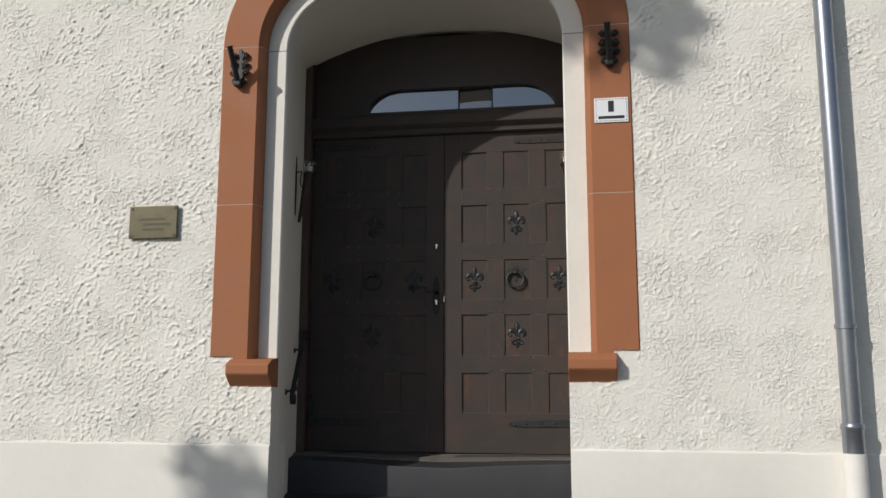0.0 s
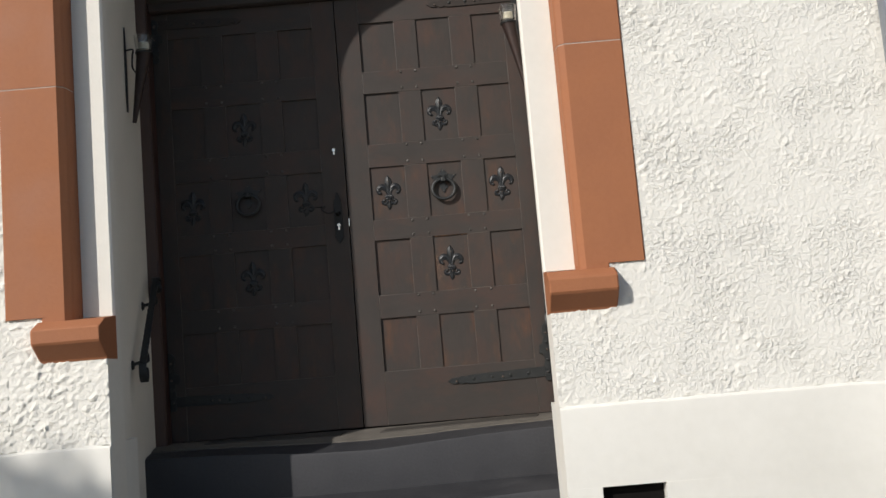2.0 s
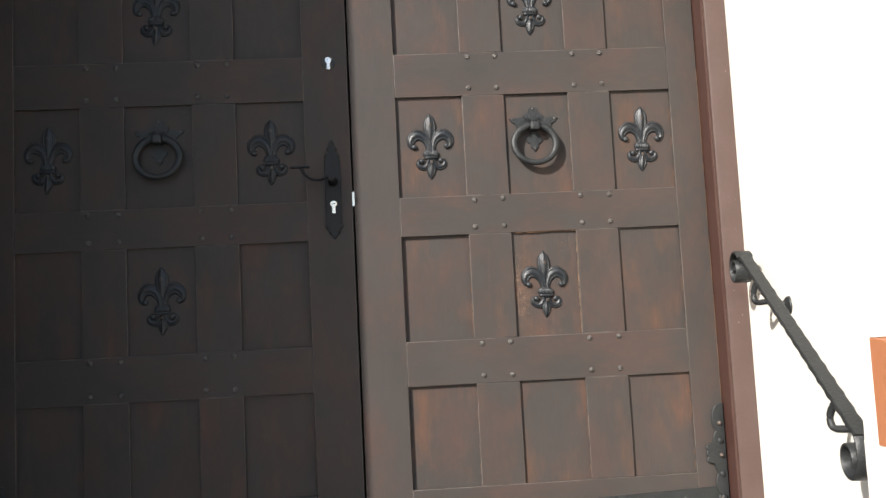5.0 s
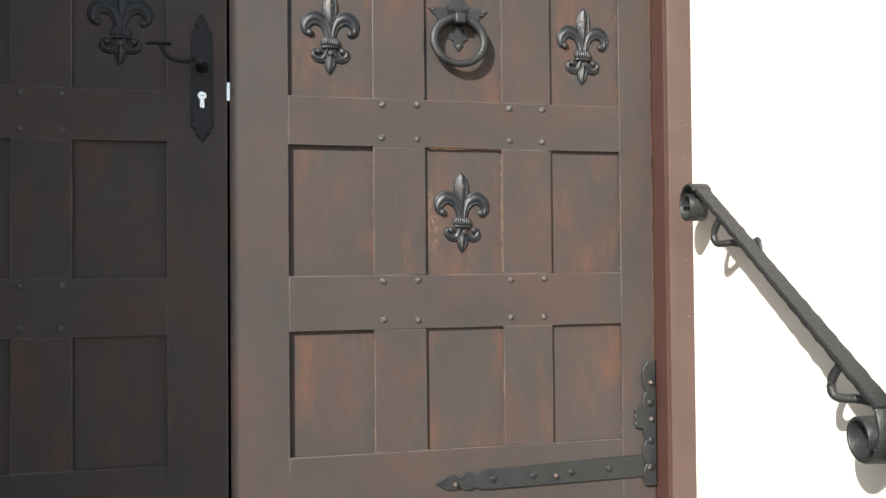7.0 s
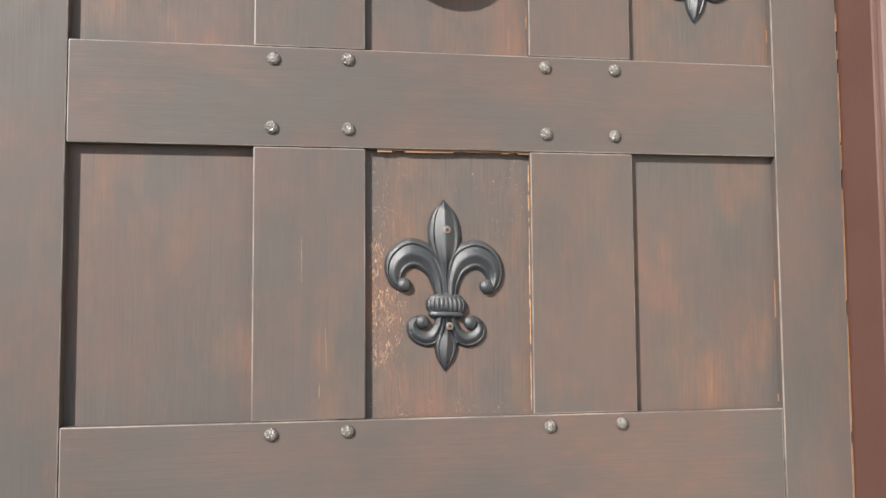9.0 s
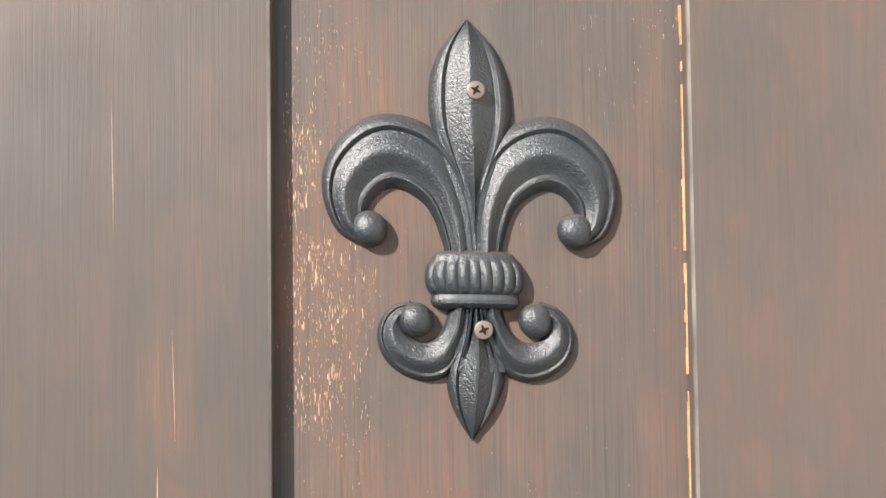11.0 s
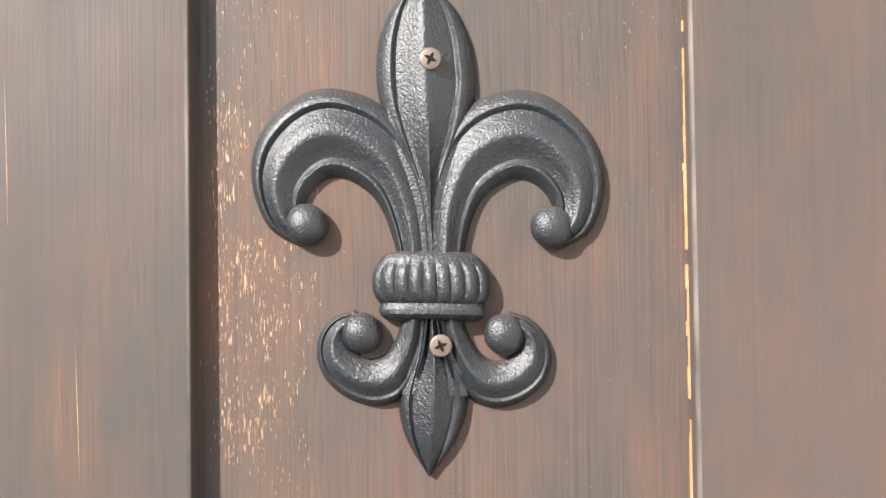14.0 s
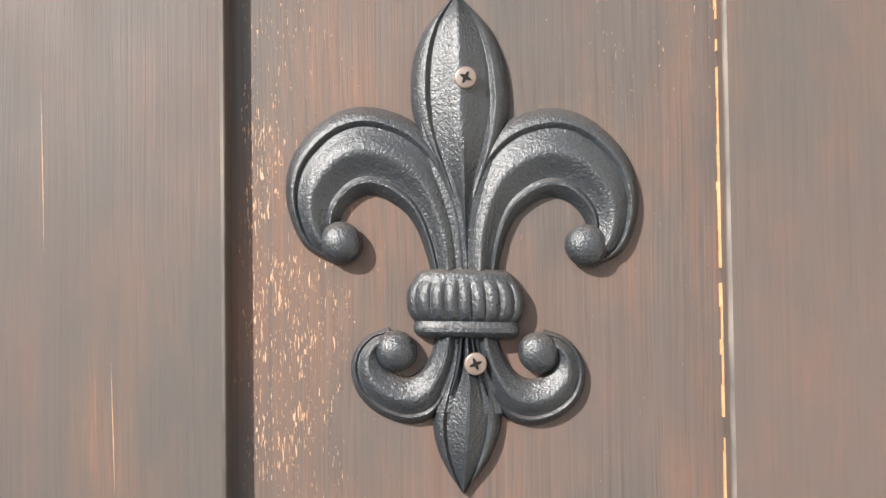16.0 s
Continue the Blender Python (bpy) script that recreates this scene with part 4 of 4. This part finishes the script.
# chipped bare edges round the middle panel of the sunlit leaf
bm = bmesh.new()
zz = 0.64
while zz < 0.885:
    ln = random.uniform(0.002, 0.011)
    w = random.uniform(0.0001, 0.0009) * (1.3 if random.random() < 0.3 else 0.7)
    if random.random() < 0.88:
        slab(COLS[4] - w, COLS[4] + 0.0002, REC - 0.0016, REC + 0.001, zz, min(zz + ln, 0.888), 0.0, bm)
    zz += ln
part("chipped_edge", bm, BARE, leaf_sun, "bare yellow wood along a chipped edge")


def worn_line(x, z0, z1, y, most, share, mat, name, label):
    """A broken upright line of rubbed-through glaze along an edge."""
    bm = bmesh.new()
    z = z0
    while z < z1:
        ln = random.uniform(0.003, 0.022)
        if random.random() < share:
            slab(x - random.uniform(0.2, 1.0) * most, x + 0.0002, y, y + 0.003, z, min(z + ln, z1), 0.0, bm)
        z += ln
    part(name, bm, mat, leaf_sun, label)


worn_line(COLS[7] + 0.0006, 0.3, 1.3, -0.0004, 0.0011, 0.8, UNDER, "rubbed_stile_edge", "rubbed orange edge beside the frame")
for k in range(3):
    for c in (2, 4, 6):
        if (k, c) != (1, 4):
            worn_line(COLS[c], BOTS[k] + 0.006, TOPS[k] - 0.02, (REC + (0.0024 if c == 2 and k != 2 else 0)) - 0.0012, 0.001, 0.45, UNDER, "rubbed_panel_edge", "rubbed brown edge of a panel")
for x, z0, z1, lean in ((0.3567, 0.68, 0.7265, -0.0012), (0.333, 0.763, 0.82, -0.001), (0.3495, 0.655, 0.674, 0.0004)):
    bm = ragged_plate([(x, z0), (x + lean * 0.5 + 0.00028, z0 + (z1 - z0) * 0.4), (x + lean, z1), (x + lean * 0.6 - 0.00005, z0 + (z1 - z0) * 0.6)], 0.00012, 0.0015)
    part("scratch", bm, BARE, leaf_sun, "thin pale scratch in the glaze")
bm = bmesh.new()
xx = COLS[3] + 0.012
while xx < COLS[4] - 0.004:
    ln = random.uniform(0.006, 0.02)
    slab(xx, xx + ln, 0.0035, REC + 0.001, TOPS[1] - random.uniform(0.001, 0.003), TOPS[1] + 0.0005, 0.0, bm)
    xx += ln
part("rubbed_edge", bm, UNDER, leaf_sun, "rubbed brown edge under the rail")

# lock plate, lever, cylinder and latch
LX = -0.05
pts = []
half = [(0.0, 1.153), (0.0045, 1.147), (0.0055, 1.1405), (0.004, 1.138), (0.0105, 1.134), (0.0125, 1.128), (0.0095, 1.124), (0.008, 1.121), (0.0165, 1.118), (0.0195, 1.111), (0.0165, 1.105), (0.0195, 1.101), (0.0195, 0.942), (0.0165, 0.9405), (0.0225, 0.937), (0.0205, 0.929), (0.0135, 0.925), (0.0115, 0.923), (0.0145, 0.919), (0.0105, 0.913), (0.0055, 0.911), (0.0045, 0.906), (0.0, 0.900)]
pts = [(LX + x, z) for x, z in half] + [(LX - x, z) for x, z in reversed(half[1:-1])]
lock = part("lock_plate", ragged_plate(pts, 0.004, -0.0003), LOCK_IRON, leaf_lock, "black iron lock plate with shaped ends")
part("lever_hub", lathe([(0.0, 0), (0.0135, 0.0), (0.0115, 0.008), (0.0065, 0.014), (0.0062, 0.05), (0.0075, 0.053), (0.0, 0.056)], 16, Matrix.Translation((LX, -0.004, 1.047)) @ Matrix.Rotation(radians(90), 4, "X")), LOCK_IRON, lock, smooth=40)
path = smooth_line([(LX, -0.05, 1.047), (LX - 0.012, -0.054, 1.05), (LX - 0.026, -0.056, 1.044), (LX - 0.048, -0.057, 1.046), (LX - 0.064, -0.058, 1.058), (LX - 0.072, -0.058, 1.074)], 26)
bm = tube(path, [0.0048 - 0.0014 * math.sin(i / 25 * 3) for i in range(26)], 10)
bm = join(bm, slab(LX - 0.098, LX - 0.052, -0.066, -0.05, 1.0735, 1.0785, 0.0022, None, 2))
part("lever_handle", bm, LOCK_IRON, lock, "thin curved black iron lever", smooth=50)
for nm, z in (("lock_cylinder", 0.986), ("upper_lock_cylinder", 1.355)):
    ring = [(0.0085 * math.sin(a), 0.0085 * math.cos(a)) for a in [radians(-150 + 300 * i / 20) for i in range(21)]]
    ring = [(x, zz_) for x, zz_ in ring] + [(0.0048, -0.022), (0.003, -0.0245), (-0.003, -0.0245), (-0.0048, -0.022)]
    c = part(nm, ragged_plate([(LX + x, z + 0.004 + zz_) for x, zz_ in ring], 0.004, -0.0043 if z < 1.2 else -0.001), NICKEL, leaf_lock, "bright nickel euro lock cylinder")
    # dark bar on the cylinder paints the shade of the keyway
    part("keyway", slab(LX - 0.0045, LX + 0.0045, -0.0094 if z < 1.2 else -0.0061, -0.008 if z < 1.2 else -0.0045, z + 0.003, z + 0.0052), HOLLOW_SHADE, c)
bm = lathe([(0.0, 0), (0.017, 0.0), (0.016, 0.003), (0.0, 0.0035)], 20, Matrix.Translation((LX, -0.0003, 1.353)) @ Matrix.Rotation(radians(90), 4, "X"))
part("lock_rose", bm, WROUGHT, leaf_lock, "small black iron key rose", smooth=40)
part("latch_plate", slab(-0.0035, 0.0025, 0.004, 0.03, 0.984, 1.02), NICKEL, leaf_sun, "bright steel strike at the seam")


# ---- handrails ----
def wall_x(y, side):
    x0 = WF + 0.001 + (STEP if side > 0 else 0)
    return x0 + (XD - x0) * (y - YB - 0.05) / (0.01 - YB)


def handrail(side, top, low):
    rail = empty("handrail", "black wrought iron handrail with scroll ends on reveal wall", "handrail", group="handrails")

    def P(y, z, out=0.048):
        return Vector((side * (wall_x(y, side) - out), y, z))

    def flat_bar(line, wide, thick, ripple, name, lab=""):
        rings = []
        for i, p in enumerate(line):
            d = (line[min(i + 1, len(line) - 1)] - line[max(i - 1, 0)]).normalized()
            across = Vector((side * 0.98, -0.2, 0)).normalized()
            across = (across - d * across.dot(d)).normalized()
            up = across.cross(d).normalized()
            w = wide * 0.5 * (1 + ripple * math.sin(i * 2.2) + ripple * 0.7 * noise.noise((i * 0.9, side, 4)))
            t = thick * 0.5 * (1 + ripple * 2 * noise.noise((i * 0.7, side, 9)))
            rings.append([p + across * w * a + up * t * b for a, b in ((-1, -0.6), (-0.85, -1), (0.85, -1), (1, -0.6), (1, 0.6), (0.85, 1), (-0.85, 1), (-1, 0.6))])
        return part(name, loft(rings, True, True), WROUGHT, rail, lab, smooth=45)

    line = [P(top[0] + (low[0] - top[0]) * i / 46, top[1] + (low[1] - top[1]) * i / 46) for i in range(47)]
    flat_bar(line, 0.027, 0.011, 0.075, "rail_bar", "hammered flat iron bar")
    # upper end rolls over and back under itself
    cy, cz = top[0] + 0.036, top[1] - 0.027
    curl = [P(cy + r * math.cos(a), cz + r * math.sin(a)) for a, r in ((radians(141 - 500 * i / 33), 0.045 - 0.024 * min(1.0, i / 20)) for i in range(34))]
    flat_bar([P(top[0], top[1])] + curl, 0.036, 0.006, 0.0, "upper_scroll", "rolled iron scroll end")
    cy, cz = low[0] + 0.036, low[1] - 0.041
    curl = [P(cy + r * math.cos(a), cz + r * math.sin(a)) for a, r in ((radians(131 + 440 * i / 33), 0.021 + 0.0335 * math.exp(-i / 8.0)) for i in range(34))]
    flat_bar([P(low[0], low[1])] + curl, 0.029, 0.006, 0.0, "lower_scroll", "rolled iron scroll end")
    for f in (0.16, 0.84):
        y, z = top[0] + (low[0] - top[0]) * f, top[1] + (low[1] - top[1]) * f
        pts = smooth_line([P(y, z, 0.048), P(y + 0.018, z - 0.03, 0.056), P(y + 0.012, z - 0.052, 0.054), P(y - 0.016, z - 0.052, 0.034), P(y - 0.036, z - 0.058, 0.012), P(y - 0.046, z - 0.062, -0.002)], 24)
        b = part("bracket", tube(pts, 0.0065, 8), WROUGHT, rail, "bent iron wall bracket", smooth=50)
        turn = Matrix.Rotation(radians(-90 * side), 4, "Y")
        c = P(y - 0.046, z - 0.062, 0.001)
        part("wall_rosette", lathe([(0.0, 0), (0.02, 0.0), (0.017, 0.005), (0.008, 0.008), (0.0, 0.009)], 14, Matrix.Translation(c) @ turn), WROUGHT, b, smooth=40)
    return rail


handrail(1, (-0.222, 0.796), (-0.79, 0.472))
handrail(-1, (-0.15, 0.785), (-0.62, 0.412))


# ---- torch lights in the reveal ----
def torch(side):
    t = empty("torch_light", "iron wall torch with clear glass cup and candle", "torch light", group="torch lights")
    x, y, z = side * 0.812, -0.39, 1.775
    bx = side * 0.868
    cone = [Vector((bx + (x - bx) * f, y, 1.465 + 0.31 * f)) for f in (0, 0.1, 0.3, 0.5, 0.7, 0.85, 0.97, 1.0)]
    part("torch_cone", tube(cone, [0.009, 0.011, 0.015, 0.019, 0.024, 0.028, 0.031, 0.033], 16), COPPER, t, "tapered brown coppered cone", smooth=50)
    part("collar", lathe([(0.0, 0), (0.036, 0), (0.037, 0.006), (0.034, 0.01), (0.0, 0.011)], 20, Matrix.Translation((x, y, z - 0.004))), WROUGHT, t, smooth=40)
    cup = part("glass_cup", lathe([(0.024, 0.006), (0.034, 0.008), (0.0365, 0.03), (0.040, 0.078), (0.0385, 0.079), (0.035, 0.03), (0.032, 0.012), (0.024, 0.009)], 28, Matrix.Translation((x, y, z))), CUP_GLASS, t, "clear glass cup", smooth=40)
    part("candle", lathe([(0.0, 0.008), (0.022, 0.008), (0.022, 0.046), (0.018, 0.049), (0.0, 0.046)], 18, Matrix.Translation((x, y, z))), CANDLE, t, "pale candle stub", smooth=40)
    wx = side * (wall_x(-0.44, side) - 0.006)
    part("wall_bar", tube([(wx, -0.44, 1.50), (wx, -0.44, 1.6), (wx, -0.44, 1.75), (wx, -0.44, 1.88)], [0.006, 0.008, 0.008, 0.004], 8, 0.6), WROUGHT, t, "slim iron wall bar", smooth=50)
    pts = smooth_line([(wx, -0.44, 1.775), (wx - side * 0.03, -0.43, 1.782), (x + side * 0.045, -0.41, 1.76), (x + side * 0.05, -0.4, 1.715), (x + side * 0.04, -0.39, 1.69)], 20)
    part("curved_bracket", tube(pts, 0.004, 8), WROUGHT, t, "thin curved iron bracket", smooth=50)


torch(1)
torch(-1)


# ---- flag holders on the surround ----
def flag_holder(side):
    h = empty("flag_holder", "ornate black iron flag pole holder on the surround", "flag holder", group="flag holders")
    x, y, z = side * 1.058, WY - 0.012, 2.28
    pts = [(0, 0.12), (0.012, 0.105), (0.008, 0.09), (0.022, 0.08), (0.014, 0.05), (0.026, 0.025), (0.014, -0.004), (0.028, -0.035), (0.016, -0.06), (0.02, -0.085), (0.012, -0.1), (0, -0.112)]
    ring = [(x + a, z + b) for a, b in pts] + [(x - a, z + b) for a, b in reversed(pts[1:-1])]
    plate = part("scroll_plate", ragged_plate(ring, 0.008, y + 0.003), WROUGHT, h, "pierced scroll-edged iron plate")
    for sx in (-1, 1):
        for cx_, cz_, r0, way in ((0.032, 0.072, 0.019, 1), (0.034, 0.022, 0.021, -1), (0.036, -0.034, 0.022, 1), (0.026, -0.08, 0.017, -1)):
            line = [Vector((x + sx * (cx_ + r0 * (1 - 0.7 * i / 26) * math.cos(way * 0.42 * i)), y - 0.01 - 0.012 * i / 26, z + cz_ + r0 * (1 - 0.7 * i / 26) * math.sin(way * 0.42 * i))) for i in range(27)]
            part("scroll", tube(line, 0.0055, 8), WROUGHT, plate, smooth=60)
    a, b = Vector((x, y - 0.03, z - 0.09)), Vector((x - 0.012, y - 0.135, z + 0.085))
    part("pole_socket", tube([a, a.lerp(b, 0.06), a.lerp(b, 0.5), a.lerp(b, 0.94), b], [0.014, 0.0165, 0.016, 0.016, 0.018], 16), WROUGHT, h, "slanting iron tube socket", smooth=40)
    part("socket_foot", slab(x - 0.022, x + 0.022, y - 0.045, y, z - 0.118, z - 0.085, 0.008), WROUGHT, h)


flag_holder(-1)
flag_holder(1)

# ---- signs ----
sign = empty("enamel_sign", "white enamel house sign with black border and lettering bars", "sign")
sx0, sx1, sz0, sz1, sy = 0.971, 1.151, 1.852, 1.990, WY - 0.011
part("sign_plate", slab(sx0, sx1, sy - 0.006, sy, sz0, sz1, 0.003), ENAMEL, sign)
bm = bmesh.new()
for a in ((sx0 + 0.022, sx1 - 0.022, sz0 + 0.008, sz0 + 0.0095), (sx0 + 0.022, sx1 - 0.022, sz1 - 0.0095, sz1 - 0.008), (sx0 + 0.008, sx0 + 0.0095, sz0 + 0.022, sz1 - 0.022), (sx1 - 0.0095, sx1 - 0.008, sz0 + 0.022, sz1 - 0.022)):
    slab(a[0], a[1], sy - 0.0068, sy - 0.005, a[2], a[3], 0, bm)
part("sign_border", bm, ENAMEL_INK, sign, "thin black border line")
part("number_bar", slab(1.045, 1.075, sy - 0.0068, sy - 0.005, 1.91, 1.972), ENAMEL_INK, sign, "black bar in place of a figure")
part("name_bar", slab(0.992, 1.13, sy - 0.0068, sy - 0.005, 1.872, 1.888), ENAMEL_INK, sign, "black bar in place of lettering")
for x in (sx0 + 0.011, sx1 - 0.011):
    for z in (sz0 + 0.011, sz1 - 0.011):
        part("sign_screw", lathe([(0, 0), (0.0035, 0), (0.003, 0.0015), (0, 0.002)], 10, Matrix.Translation((x, sy - 0.006, z)) @ Matrix.Rotation(radians(90), 4, "X")), STUD, sign)

plaque = empty("brass_plaque", "tarnished brass name plaque screwed to the roughcast", "plaque")
px0, px1, pz0, pz1, py = -1.693, -1.398, 1.283, 1.474, WY - 0.012
part("plaque_plate", slab(px0, px1, py - 0.012, py, pz0, pz1, 0.004), BRASS, plaque)
for x0, x1, z in ((-1.63, -1.47, 1.395), (-1.60, -1.44, 1.365), (-1.61, -1.48, 1.335)):
    part("text_bar", slab(x0, x1, py - 0.0127, py - 0.011, z - 0.006, z + 0.006), BRASS_INK, plaque, "engraved bar of unreadable lettering")
for x in (px0 + 0.016, px1 - 0.016):
    for z in (pz0 + 0.016, pz1 - 0.016):
        part("plaque_screw", lathe([(0, 0), (0.008, 0), (0.007, 0.003), (0, 0.004)], 12, Matrix.Translation((x, py - 0.012, z)) @ Matrix.Rotation(radians(90), 4, "X")), BRASS_INK, plaque, smooth=40)
    for z in (pz0 + 0.03, pz1 - 0.03):
        part("stand_off", slab(x - 0.006, x + 0.006, py - 0.001, py + 0.02, z - 0.006, z + 0.006), BRASS_INK, plaque)

# ---- downpipe ----
pipe = empty("downpipe", "zinc rainwater downpipe on a white painted standpipe", "downpipe")
PX, PY = 2.15, WY - 0.075
part("zinc_pipe", tube([(PX, PY, 6.0), (PX, PY, 3.0), (PX, PY, 1.5), (PX, PY, 0.13)], 0.045, 28), ZINC, pipe, "bare zinc pipe", smooth=50)
for z in (0.745, 2.62):
    part("pipe_clip", join(lathe([(0.046, -0.012), (0.0515, -0.011), (0.0515, 0.011), (0.046, 0.012)], 28, Matrix.Translation((PX, PY, z))), slab(PX - 0.008, PX + 0.008, PY + 0.04, WY + 0.02, z - 0.008, z + 0.008)), ZINC, pipe, "zinc pipe clip", smooth=40)
part("pipe_socket", lathe([(0.046, 0.125), (0.051, 0.13), (0.051, 0.25), (0.055, 0.256), (0.055, 0.272), (0.05, 0.28), (0.046, 0.281)], 28, Matrix.Translation((PX, PY, 0))), ZINC, pipe, "zinc pipe sleeve", smooth=40)
part("standpipe", tube([(PX, PY, 0.14), (PX, PY, -0.4), (PX, PY, GROUND)], 0.054, 28), WHITE_PIPE, pipe, "white painted standpipe", smooth=50)


# ---- street tree beside the road, whose shade falls on the wall ----
def street_tree():
    tree = empty("street_tree", "leafy street tree across the pavement from the house", "tree", at=(-10.6, -7.4, GROUND))
    base = Vector((-10.6, -7.4, GROUND))

    def limb(a, b, r0, r1, sag=0.3):
        pts = smooth_line([a, a.lerp(b, 0.35) + Vector((0, 0, sag)), a.lerp(b, 0.7) + Vector((0.1, -0.1, sag)), b], 12)
        return tube([Vector(p) - base for p in pts], [r0 + (r1 - r0) * i / 11 for i in range(12)], 8)

    trunk_top = Vector((-10.2, -7.2, 9.3))
    part("trunk", limb(base, trunk_top, 0.22, 0.14, 0.1), BARK, tree, smooth=60)
    tips = [Vector((-6.3, -7.0, 11.4)), Vector((-4.86, -6.95, 8.05)), Vector((-8.0, -7.6, 12.5)), Vector((-11.6, -7.4, 11.4)), Vector((-6.78, -6.95, 5.0))]
    for tip in tips:
        part("limb", limb(trunk_top if tip.z > 10 else Vector((-6.3, -7.0, 10.9)) if tip.z > 7 else Vector((-10.5, -7.35, 2.0)), tip, 0.08, 0.02), BARK, tree, smooth=60)
    rng = random.Random(5)
    bm = bmesh.new()
    for c, rad, n in ((tips[0], 1.1, 380), (Vector((-4.84, -6.95, 7.84)), 0.5, 520), (tips[2], 1.5, 420), (tips[3], 1.3, 320), (Vector((-6.74, -6.94, 4.96)), 0.24, 80)):
        for _ in range(n):
            d = Vector((rng.gauss(0, 1), rng.gauss(0, 1), rng.gauss(0, 0.8))).normalized() * rad * rng.random() ** 0.45
            p = c + d - base
            u = Vector((rng.gauss(0, 1), rng.gauss(0, 1), rng.gauss(0, 1))).normalized()
            v = u.orthogonal().normalized()
            ln, w = rng.uniform(0.07, 0.13), rng.uniform(0.03, 0.055)
            vs = [bm.verts.new(p + q) for q in (-u * ln, v * w, u * ln, -v * w)]
            bm.faces.new(vs)
    tagged(part("crown", bm, LEAF, tree, "loose crown of small green leaves"), kind="stuff")


street_tree()
